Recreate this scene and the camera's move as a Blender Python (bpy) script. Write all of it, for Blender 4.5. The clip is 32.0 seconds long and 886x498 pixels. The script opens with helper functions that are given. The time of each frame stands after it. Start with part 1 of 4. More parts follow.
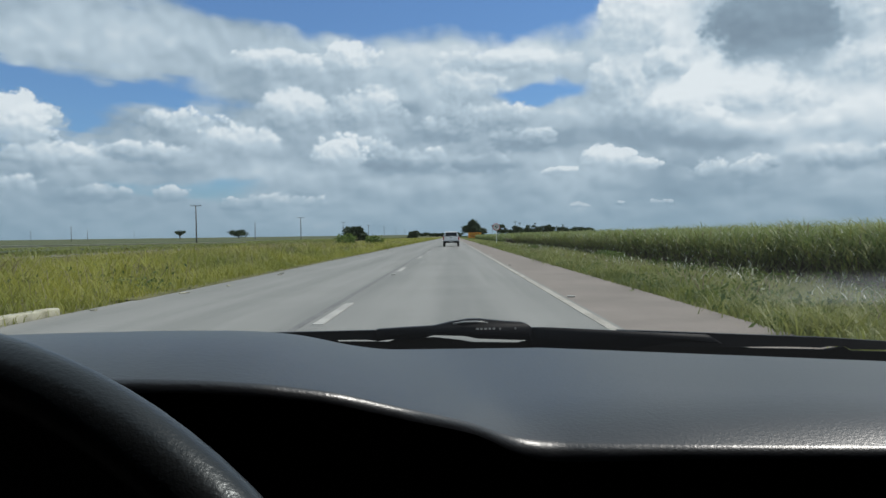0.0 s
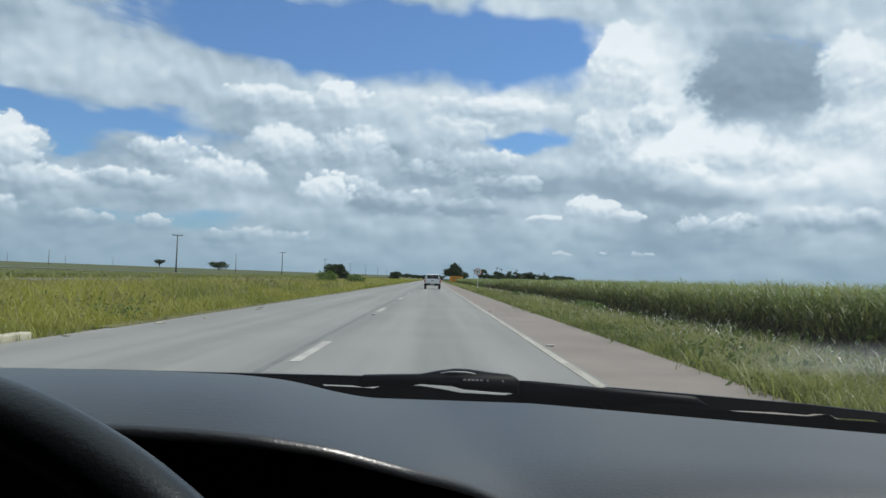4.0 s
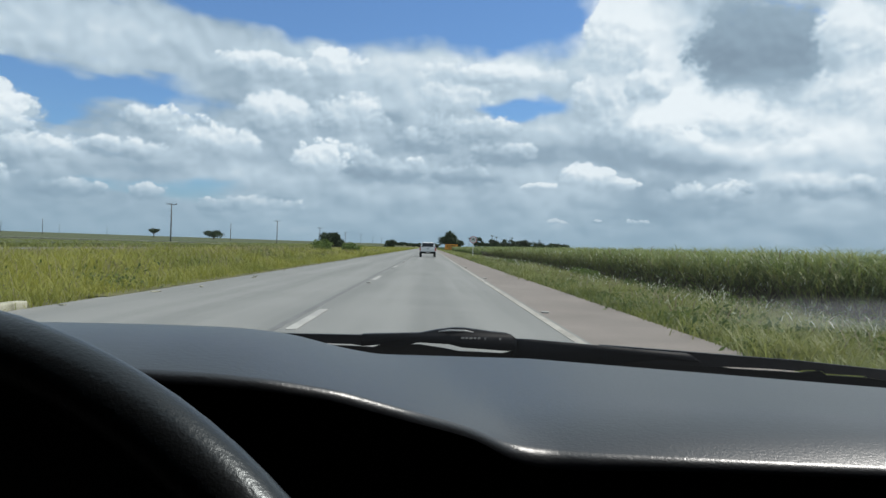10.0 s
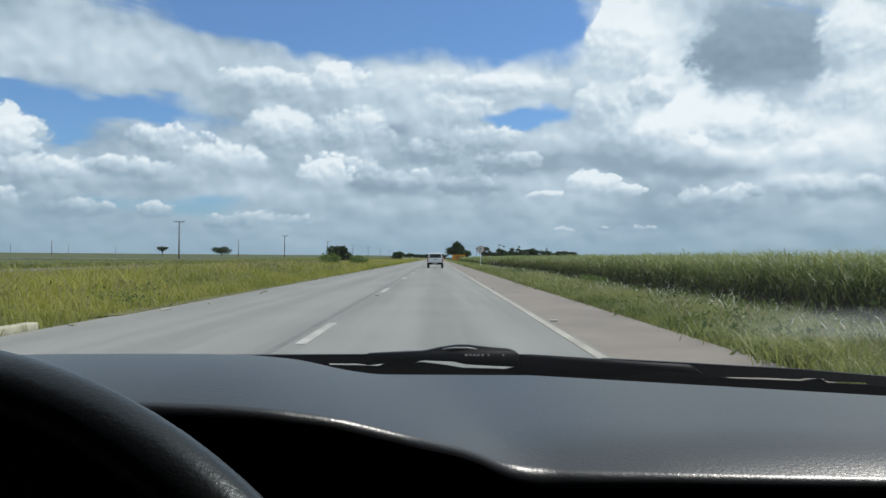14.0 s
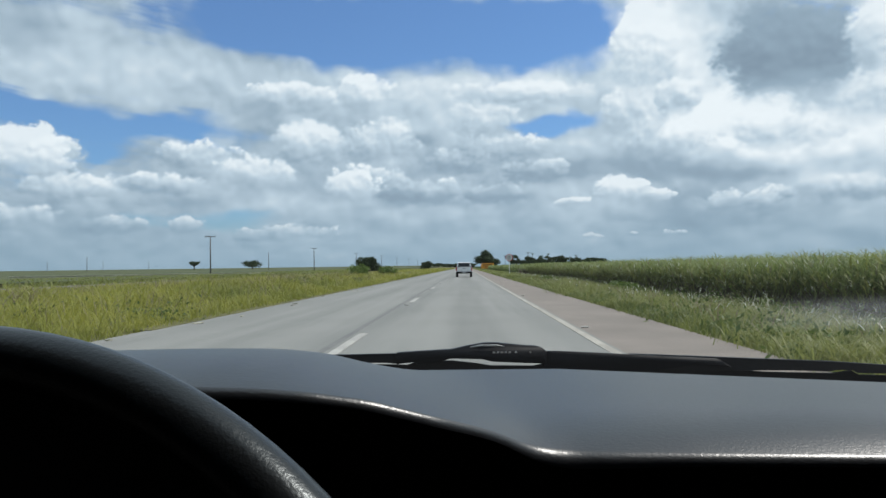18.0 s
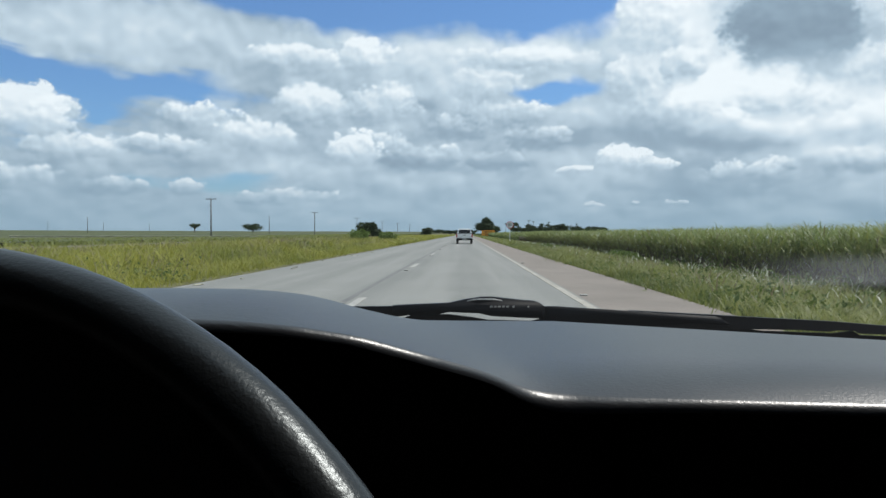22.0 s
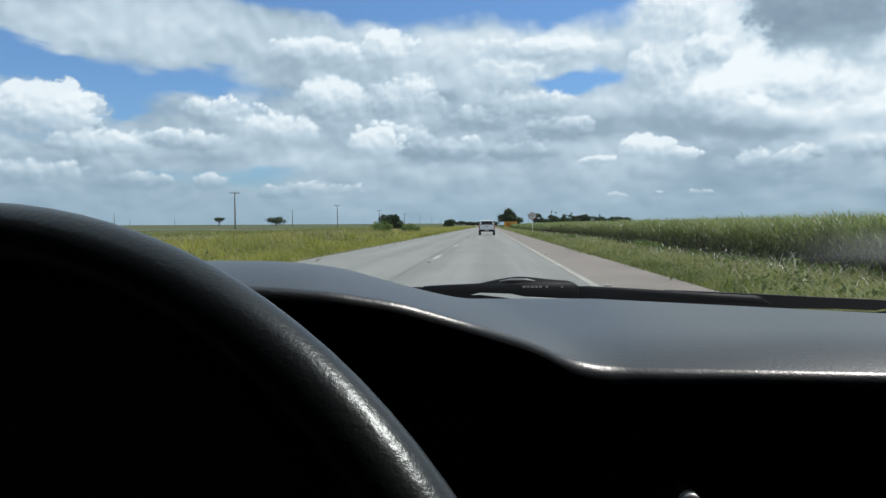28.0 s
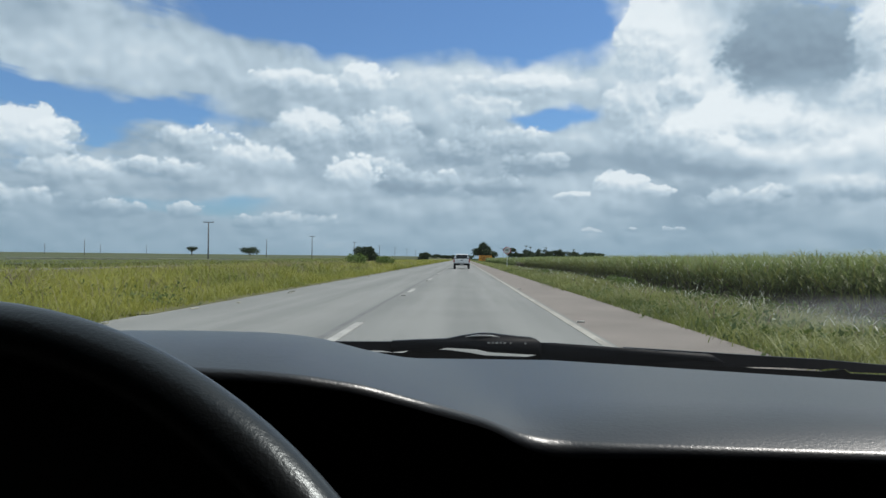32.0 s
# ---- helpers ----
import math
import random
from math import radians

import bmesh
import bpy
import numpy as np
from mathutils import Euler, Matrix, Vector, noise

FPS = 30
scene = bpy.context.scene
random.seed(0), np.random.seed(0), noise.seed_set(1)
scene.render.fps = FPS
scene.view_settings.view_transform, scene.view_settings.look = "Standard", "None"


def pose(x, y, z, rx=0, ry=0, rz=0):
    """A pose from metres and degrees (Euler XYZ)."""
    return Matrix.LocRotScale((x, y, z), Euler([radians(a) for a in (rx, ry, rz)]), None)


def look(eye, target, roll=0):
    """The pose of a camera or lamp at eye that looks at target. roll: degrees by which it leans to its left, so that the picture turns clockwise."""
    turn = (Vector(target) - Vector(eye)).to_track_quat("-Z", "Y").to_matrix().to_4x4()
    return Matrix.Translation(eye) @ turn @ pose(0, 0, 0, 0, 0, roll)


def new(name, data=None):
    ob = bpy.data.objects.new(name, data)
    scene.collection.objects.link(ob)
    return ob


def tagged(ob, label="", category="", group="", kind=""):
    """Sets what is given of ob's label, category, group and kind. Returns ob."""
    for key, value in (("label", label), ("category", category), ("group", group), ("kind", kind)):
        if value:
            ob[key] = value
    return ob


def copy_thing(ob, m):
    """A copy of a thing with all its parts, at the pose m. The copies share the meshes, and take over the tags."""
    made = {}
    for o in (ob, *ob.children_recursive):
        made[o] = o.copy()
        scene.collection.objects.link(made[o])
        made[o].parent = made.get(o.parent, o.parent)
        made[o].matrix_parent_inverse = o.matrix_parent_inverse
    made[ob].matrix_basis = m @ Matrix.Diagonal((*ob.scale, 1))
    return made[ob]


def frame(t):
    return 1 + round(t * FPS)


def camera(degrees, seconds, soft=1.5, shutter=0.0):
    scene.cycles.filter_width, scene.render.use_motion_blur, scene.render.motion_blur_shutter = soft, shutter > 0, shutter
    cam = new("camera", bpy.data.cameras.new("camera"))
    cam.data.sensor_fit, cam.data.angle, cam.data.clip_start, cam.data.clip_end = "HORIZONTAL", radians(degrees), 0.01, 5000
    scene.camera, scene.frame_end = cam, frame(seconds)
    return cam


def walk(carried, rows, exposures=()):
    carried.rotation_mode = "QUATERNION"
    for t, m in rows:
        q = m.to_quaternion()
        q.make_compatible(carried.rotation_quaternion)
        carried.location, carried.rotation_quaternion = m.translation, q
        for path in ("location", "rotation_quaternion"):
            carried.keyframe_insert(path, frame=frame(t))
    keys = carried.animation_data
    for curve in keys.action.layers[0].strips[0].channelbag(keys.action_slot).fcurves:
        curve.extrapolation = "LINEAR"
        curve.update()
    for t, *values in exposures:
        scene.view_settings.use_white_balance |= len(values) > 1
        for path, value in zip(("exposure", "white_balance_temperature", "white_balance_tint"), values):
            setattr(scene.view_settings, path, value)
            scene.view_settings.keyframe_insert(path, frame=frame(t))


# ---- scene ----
# The camera, held by hand inside a car on a straight country highway.
# Rows: seconds, x, y, z, yaw, pitch, roll.
PATH = [
    (0, 0.0104, -0.0207, 1.1037, 0.720, -0.964, 0.819),
    (0.5, 0.0110, -0.0268, 1.1067, -6.691, 0.146, -0.801),
    (1, 0.0122, -0.0344, 1.1099, 1.952, 1.154, 2.238),
    (1.5, 0.0021, -0.0284, 1.1118, -4.285, 2.848, -1.100),
    (2, -0.0080, -0.0241, 1.1144, -1.067, 1.435, 0.742),
    (2.5, -0.0071, -0.0255, 1.1129, -1.484, 3.058, -1.842),
    (3, -0.0068, -0.0284, 1.1123, 0.013, 2.329, 0.316),
    (3.5, -0.0028, -0.0242, 1.1104, -0.944, 2.281, -2.762),
    (5.5, 0.0121, -0.0133, 1.1054, -0.534, -0.023, 2.995),
    (6, 0.0165, -0.0113, 1.1044, -2.529, -2.098, 2.500),
    (6.5, 0.0122, -0.0143, 1.1032, -2.025, -3.197, 0.045),
    (7, 0.0087, -0.0181, 1.1021, -1.328, -2.576, 2.119),
    (7.5, 0.0121, -0.0241, 1.1061, -0.516, -0.172, 0.421),
    (8, 0.0163, -0.0315, 1.1105, -1.394, -0.344, 1.326),
    (8.5, 0.0112, -0.0261, 1.1098, -0.870, 0.260, 0.005),
    (9, 0.0069, -0.0222, 1.1098, -1.409, -0.018, -0.599),
    (9.5, 0.0029, -0.0232, 1.1055, -2.296, -1.224, -0.426),
    (10, -0.0009, -0.0256, 1.1015, -1.026, -0.136, -1.865),
    (10.5, 0.0103, -0.0219, 1.1004, -2.189, 0.365, -2.032),
    (11, 0.0220, -0.0195, 1.0992, -4.264, -1.207, 1.157),
    (11.5, 0.0178, -0.0202, 1.1018, -3.287, -0.584, 0.173),
    (12, 0.0146, -0.0223, 1.1044, -3.539, -0.584, 0.653),
    (12.5, 0.0140, -0.0197, 1.1009, -4.006, -0.875, 1.137),
    (13, 0.0144, -0.0183, 1.0974, -1.533, -0.901, 0.419),
    (13.5, 0.0089, -0.0269, 1.1030, -2.020, -1.081, 0.147),
    (14, 0.0040, -0.0373, 1.1089, -0.464, 0.642, -0.392),
    (14.5, 0.0034, -0.0383, 1.1092, 1.775, 1.778, -0.934),
    (16.5, 0.0018, -0.0514, 1.1129, 1.920, 1.745, -0.114),
    (17, 0.0014, -0.0579, 1.1145, 2.109, 3.179, 1.068),
    (17.5, 0.0037, -0.0512, 1.1071, 2.736, 2.638, 0.453),
    (18, 0.0064, -0.0477, 1.1002, 1.677, 1.339, 0.821),
    (18.5, 0.0108, -0.0385, 1.0977, -2.346, -1.766, 2.033),
    (19, 0.0159, -0.0317, 1.0950, -0.749, -1.787, 1.544),
    (19.5, 0.0173, -0.0345, 1.0951, 1.521, 0.247, 0.928),
    (20, 0.0199, -0.0394, 1.0949, 0.730, -0.250, 1.454),
    (20.5, 0.0098, -0.0319, 1.0895, 0.084, -1.111, 0.933),
    (21, 0.0002, -0.0266, 1.0834, 1.367, -1.947, 0.285),
    (21.5, 0.0040, -0.0302, 1.0861, 1.059, -1.739, 1.224),
    (22, 0.0081, -0.0357, 1.0878, 1.713, -1.165, -0.145),
    (22.5, 0.0029, -0.0377, 1.0904, 1.794, -0.911, 0.494),
    (23, -0.0019, -0.0420, 1.0923, 3.262, -0.498, 0.053),
    (23.5, 0.0027, -0.0442, 1.0957, 2.304, -1.256, -0.614),
    (24, 0.0074, -0.0491, 1.0988, 1.385, -0.546, 0.720),
    (24.5, 0.0082, -0.0468, 1.0985, 2.317, -0.141, 0.556),
    (26.5, 0.0138, -0.0496, 1.0967, 1.148, -0.131, 1.000),
    (27, 0.0161, -0.0534, 1.0960, 0.838, 0.583, 1.346),
    (27.5, 0.0080, -0.0378, 1.0870, 2.289, 0.890, -0.298),
    (28, 0.0002, -0.0245, 1.0772, 3.382, -1.778, 0.365),
    (28.5, -0.0007, -0.0380, 1.0861, 2.447, -1.673, 1.633),
    (29, -0.0018, -0.0539, 1.0941, 2.944, -0.354, -0.648),
    (29.5, 0.0036, -0.0449, 1.0908, 3.452, -0.830, 0.296),
    (30, 0.0092, -0.0386, 1.0867, 3.023, -0.755, -0.111),
    (30.5, 0.0074, -0.0442, 1.0927, 4.929, 0.964, -0.955),
    (31, 0.0061, -0.0525, 1.0984, 2.470, 0.896, -0.583),
    (31.5, 0.0063, -0.0496, 1.0986, 4.314, 0.017, -1.064),
    (32, 0.0069, -0.0497, 1.0987, 1.508, 0.692, -0.575),
]
cam = camera(60.0, 32.0, soft=1.5)
walk(cam, [(r[0], pose(r[1], r[2], r[3], 90 + r[5], r[6], r[4])) for r in PATH],
     exposures=[(0.0, -0.24), (2.0, -0.25), (3.0, -0.22), (4.2, -0.08), (5.5, 0.05), (6.2, 0.08), (7.0, 0.17), (8.0, 0.0), (9.0, -0.08), (14.0, -0.07), (17.0, -0.12), (19.0, 0.0), (20.0, 0.0), (30.0, 0.0), (31.0, -0.1), (32.0, -0.13)])

# ---------------------------------------------------------------- light
SUN_AZ, SUN_EL = 64.0, 57.0          # degrees to the right of the road, and above the horizon
sun_data = bpy.data.lights.new("sun", "SUN")
sun_data.energy, sun_data.angle, sun_data.color = 3.7, radians(0.6), (1.0, 0.96, 0.90)
sun = new("sun", sun_data)
sun_way = Vector((math.sin(radians(SUN_AZ)) * math.cos(radians(SUN_EL)), math.cos(radians(SUN_AZ)) * math.cos(radians(SUN_EL)), math.sin(radians(SUN_EL))))
sun.matrix_world = look(sun_way * 50, (0, 0, 0))

world = bpy.data.worlds.new("sky")
scene.world = world
world.use_nodes = True


class Nodes:
    """Short hand for node trees."""

    def __init__(self, tree):
        self.tree = tree
        tree.nodes.clear()

    def add(self, kind, inputs=(), **settings):
        n = self.tree.nodes.new(kind)
        for key, value in settings.items():
            setattr(n, key, value)
        pairs = inputs.items() if isinstance(inputs, dict) else enumerate(inputs)
        for key, value in pairs:
            if value is None:
                continue
            if isinstance(value, bpy.types.NodeSocket):
                self.tree.links.new(value, n.inputs[key])
            else:
                n.inputs[key].default_value = value
        return n

    def math(self, op, a, b=None, c=None, clamp=False):
        return self.add("ShaderNodeMath", (a, b, c), operation=op, use_clamp=clamp).outputs[0]

    def vec(self, op, a, b=None):
        n = self.add("ShaderNodeVectorMath", (a, b), operation=op)
        return n.outputs["Value"] if op in ("DOT_PRODUCT", "LENGTH") else n.outputs[0]

    def noise(self, v, scale, detail=4.0, rough=0.55, distort=0.0):
        return self.add("ShaderNodeTexNoise", {"Vector": v, "Scale": scale, "Detail": detail, "Roughness": rough, "Distortion": distort}).outputs["Fac"]

    def smooth(self, x, lo, hi, to_lo=0.0, to_hi=1.0):
        return self.add("ShaderNodeMapRange", (x, lo, hi, to_lo, to_hi), interpolation_type="SMOOTHSTEP").outputs[0]

    def mix(self, f, a, b, blend="MIX"):
        n = self.add("ShaderNodeMix", data_type="RGBA", blend_type=blend)
        for key, value in ((0, f), (6, a), (7, b)):
            if isinstance(value, bpy.types.NodeSocket):
                self.tree.links.new(value, n.inputs[key])
            else:
                n.inputs[key].default_value = value
        return n.outputs[2]


def build_sky():
    k = Nodes(world.node_tree)
    sky = k.add("ShaderNodeTexSky", sky_type="NISHITA", sun_disc=False, sun_elevation=radians(SUN_EL), sun_rotation=radians(SUN_AZ),
                air_density=1.0, dust_density=0.6, ozone_density=3.0).outputs[0]
    way = k.add("ShaderNodeTexCoord").outputs["Generated"]
    part = k.add("ShaderNodeSeparateXYZ", (way,)).outputs
    az = k.math("MULTIPLY_ADD", k.math("ARCTAN2", part[0], part[1]), 57.2958, 1.9)
    el = k.math("MULTIPLY_ADD", k.math("ARCSINE", part[2]), 57.2958, 0.25)
    at = k.add("ShaderNodeCombineXYZ", (az, k.math("MULTIPLY", el, 1.25), 0.0)).outputs[0]
    low = k.math("LOGARITHM", k.math("ADD", k.math("MAXIMUM", el, 0.0), 2.5), 2.71828)
    flat = k.add("ShaderNodeCombineXYZ", (k.math("MULTIPLY", az, 0.16), k.math("MULTIPLY", low, 2.3), 0.0)).outputs[0]

    def swirl(v, scale, detail, reach):
        n = k.add("ShaderNodeTexNoise", {"Vector": v, "Scale": scale, "Detail": detail, "Roughness": 0.55}).outputs["Color"]
        return k.vec("ADD", v, k.vec("MULTIPLY", k.vec("SUBTRACT", n, (0.5, 0.5, 0.5)), (reach, reach, 0.0)))

    def blobs(rows, v):
        total = None
        for a, e, ra, re, amount in rows:
            off = k.vec("MULTIPLY", k.vec("SUBTRACT", v, (a, e * 1.25, 0.0)), (1 / ra, 0.8 / re, 0.0))
            g = k.math("MULTIPLY", k.math("EXPONENT", k.math("MULTIPLY", k.vec("DOT_PRODUCT", off, off), -1.0)), amount)
            total = g if total is None else k.math("ADD", total, g)
        return total

    def billow(v, sizes):
        """Heaped round heads at several sizes."""
        total = None
        for size, amount in sizes:
            d = k.add("ShaderNodeTexVoronoi", {"Vector": v, "Scale": size, "Smoothness": 0.5}, voronoi_dimensions="2D", feature="SMOOTH_F1").outputs["Distance"]
            g = k.math("MULTIPLY", k.math("SUBTRACT", 0.45, d), amount)
            total = g if total is None else k.math("ADD", total, g)
        return total

    curled = swirl(at, 0.45, 4.0, 1.5)
    broad = ((0.20, 0.55), (0.48, 0.32), (1.15, 0.13))
    puff, ahead = billow(curled, broad), billow(k.vec("ADD", curled, (0.30, 0.75, 0.0)), broad)
    relief = k.math("SUBTRACT", puff, ahead)
    big = k.noise(flat, 0.8, 3.0, 0.5)
    wisp = k.noise(swirl(flat, 2.0, 3.0, 0.25), 2.2, 7.0, 0.58)
    slant = k.add("ShaderNodeCombineXYZ", (k.math("MULTIPLY", az, 0.07), k.math("ADD", k.math("MULTIPLY", el, 0.55), k.math("MULTIPLY", az, 0.07)), 0.0)).outputs[0]
    streak = k.noise(swirl(slant, 1.5, 2.0, 0.2), 1.6, 6.0, 0.58)
    leftward = k.smooth(az, -26.0, -8.0, 1.0, 0.25)
    soft = swirl(at, 0.20, 2.5, 4.0)

    # the broad sheet of cloud: azimuth, elevation, half widths in degrees, amount; blue holes are negative
    masses = blobs([
        (-5, 17.7, 10, 2.3, -1.9), (5, 17.0, 6, 2.1, -1.7), (-13, 17.7, 5, 1.5, -1.0), (10.6, 18.0, 2.6, 1.4, -0.8), (26.5, 16.0, 2.4, 1.1, -1.1),
        (-31, 11.3, 6, 1.5, -1.35), (-21, 10.3, 6, 1.1, -1.2), (-24, 8.6, 2.2, 0.7, -0.7), (8.5, 10.8, 3.2, 0.75, -1.45), (-16, 4.0, 4.0, 0.65, -0.85), (-28, 6.5, 5, 0.8, -0.25),
        (13, 22.0, 11, 1.7, 0.9), (-24, 14.2, 11, 1.7, 0.7), (-24, 20, 8, 2.0, -0.3), (22, 12, 9, 4, 0.5), (0, 8, 14, 4, 0.3)], soft)
    cover = k.math("ADD", k.math("ADD", masses, 0.58), k.math("MULTIPLY", k.math("SUBTRACT", wisp, 0.5), 0.65))
    cover = k.math("ADD", cover, k.math("MULTIPLY", k.math("MULTIPLY", k.math("SUBTRACT", streak, 0.5), 1.7), leftward))
    cover = k.math("ADD", cover, k.math("MULTIPLY", puff, 0.5))
    mask = k.smooth(cover, -0.22, 0.52)
    shades = blobs([
        (19.4, 6.8, 8, 0.9, -0.30), (8.6, 7.7, 5, 0.8, -0.20), (-1.2, 9.2, 1.8, 0.7, -0.22), (-1, 5.2, 5, 0.6, -0.20), (-7, 5.7, 4, 0.5, -0.15), (20, 3.2, 12, 1.0, -0.12), (-27, 5, 13, 4, -0.12), (-29, 13.5, 9, 4, -0.08), (-14, 14, 16, 5, -0.09),
        (28, 11, 9, 4.0, 0.42), (20, 10, 6, 1.6, 0.34), (16, 16, 5, 3, 0.28), (6, 13, 8, 2.5, 0.12), (-22, 14, 10, 2.2, 0.19), (-3, 13.5, 10, 1.2, 0.18), (12, 21.5, 9, 1.6, 0.1), (-26, 5.5, 7, 1.6, 0.06)], soft)
    tone = k.math("ADD", k.math("MULTIPLY", relief, 0.46), k.math("MULTIPLY", k.math("SUBTRACT", big, 0.5), 0.6))
    tone = k.math("ADD", tone, k.math("MULTIPLY", k.math("SUBTRACT", wisp, 0.5), 0.28))
    tone = k.math("ADD", k.math("ADD", tone, shades), 0.64, clamp=True)

    # single heaps, far and low ones first: azimuth, elevation, half widths, brightness, softness
    horizon_heaps = [(11.2, 2.4, 0.55, 0.2, 0.95, 0.5), (17.2, 2.5, 0.8, 0.22, 0.95, 0.5), (14.3, 2.45, 0.3, 0.13, 0.8, 0.5), (-13.6, 2.7, 2.08, 0.61, 0.76, 0.6), (-10.4, 3, 2.86, 0.73, 0.84, 0.51),
                     (-18.4, 3.5, 1.3, 0.7, 0.75, 0.6), (-30, 3.8, 4.68, 1.1, 0.76, 0.68), (-23.5, 3.4, 2.86, 0.73, 0.65, 0.68), (22.5, 4.6, 4.16, 0.98, 0.84, 0.6), (29, 5, 5.2, 1.1, 0.73, 0.76)]
    low_heaps = [(-25.5, 5.9, 3.64, 1.1, 0.82, 0.6), (-19.8, 6.3, 3.12, 0.98, 0.78, 0.68), (-1.2, 5.8, 3.9, 1.1, 0.63, 0.51), (4, 5.6, 2.6, 0.85, 0.59, 0.6), (-4.2, 6.9, 2.86, 1.1, 0.78, 0.51),
                 (7.4, 7.2, 3.12, 1.1, 0.65, 0.6), (-17.5, 8.4, 3.12, 1.22, 0.84, 0.6), (-13.4, 7.2, 3.12, 1.46, 0.88, 0.51), (1.4, 8, 2.86, 1.1, 0.69, 0.6), (-6.4, 6.4, 2.3, 1.5, 0.98, 0.42)]
    middle_heaps = [(-9.6, 9.3, 3.38, 1.95, 0.92, 0.6), (-4.6, 9.6, 3.38, 1.83, 0.84, 0.68), (-26.4, 8.3, 2.21, 1.22, 0.82, 0.6), (-28.8, 8.0, 3.3, 2.5, 0.98, 0.36), (5, 9, 4.42, 1.22, 0.78, 0.68),
                    (3.3, 11.2, 2.9, 2.0, 0.88, 0.45), (-5.7, 13.1, 2.7, 1.7, 0.98, 0.45), (-10.5, 12.6, 4.0, 1.3, 0.86, 0.6), (6, 12.8, 5.4, 1.05, 0.9, 0.55), (24, 9.3, 4.94, 1.83, 0.98, 0.6), (30, 11.5, 5.46, 2.93, 0.98, 0.68)]
    high_heaps = [(16.2, 9, 3.9, 1.46, 0.89, 0.68), (25.0, 14.6, 5.6, 4.4, 0.36, 0.6), (14.2, 11.0, 2.6, 2.6, 0.92, 0.45), (15.3, 15.4, 2.7, 4.2, 1, 0.36), (17.6, 12.0, 1.9, 1.6, 0.90, 0.5), (30.5, 14.5, 2.6, 3.0, 0.95, 0.5), (15.6, 5.2, 1.9, 0.55, 1, 0.3), (9.9, 4.95, 1.2, 0.32, 0.95, 0.4),
                  (13.3, 5.7, 2.1, 1.05, 1, 0.3)]
    fine = swirl(at, 0.9, 4.0, 0.8)
    tight = ((0.45, 0.50), (1.1, 0.34), (2.6, 0.19), (5.6, 0.08))
    crisp = swirl(at, 1.1, 3.0, 0.45)
    knobs, lifted = billow(crisp, tight), billow(k.vec("ADD", crisp, (0.20, 0.45, 0.0)), tight)
    modelled = k.math("ADD", k.math("MULTIPLY", relief, 0.30), k.math("MULTIPLY", k.math("SUBTRACT", knobs, lifted), 0.40))
    for a, e, ra, re, bright, softness in horizon_heaps + low_heaps + middle_heaps + high_heaps:
        off = k.vec("MULTIPLY", k.vec("SUBTRACT", fine, (a, e * 1.25, 0.0)), (1 / ra, 0.8 / re, 0.0))
        xy = k.add("ShaderNodeSeparateXYZ", (off,)).outputs
        inside = k.add("ShaderNodeMath", (knobs, 2.1 / re ** 0.6, k.math("SUBTRACT", 0.95, k.vec("DOT_PRODUCT", off, off))), operation="MULTIPLY_ADD").outputs[0]
        m = k.math("MULTIPLY", k.smooth(inside, 0.0, softness), k.smooth(xy[1], -1.1, -0.1))
        own = k.math("ADD", k.math("MULTIPLY", xy[1], 0.42), k.math("MULTIPLY", xy[0], 0.08))
        own = k.math("ADD", k.math("ADD", own, bright - 0.14), k.math("MULTIPLY", modelled, 1.0 if bright > 0.6 else 0.6), clamp=True)
        tone = k.add("ShaderNodeMix", {0: k.math("MULTIPLY", m, 0.88), 2: tone, 3: own}, data_type="FLOAT").outputs[0]
        mask = k.math("MAXIMUM", mask, m)
    ramp = k.add("ShaderNodeValToRGB", (tone,))
    r = ramp.color_ramp
    r.elements[0].color, r.elements[1].color = (0.19, 0.265, 0.35, 1), (0.91, 0.985, 1.04, 1)
    for place, colour in ((0.45, (0.33, 0.445, 0.555, 1)), (0.72, (0.555, 0.685, 0.795, 1))):
        mid = r.elements.new(place)
        mid.color = colour
    blue = k.mix(0.06, k.mix(1.0, sky, (0.064, 0.094, 0.125, 1), "MULTIPLY"), (0.50, 0.62, 0.74, 1))
    both = k.mix(mask, blue, ramp.outputs[0])
    # far haze over the lowest few degrees
    haze = k.smooth(el, -1.0, 7.0, 0.85, 0.0)
    both = k.mix(haze, both, (0.275, 0.41, 0.525, 1))
    ground = k.smooth(el, -3.0, -0.3)
    both = k.mix(ground, (0.16, 0.19, 0.09, 1), both)
    back = k.add("ShaderNodeBackground", (both, 1.0))
    k.add("ShaderNodeOutputWorld", (back.outputs[0],))


build_sky()


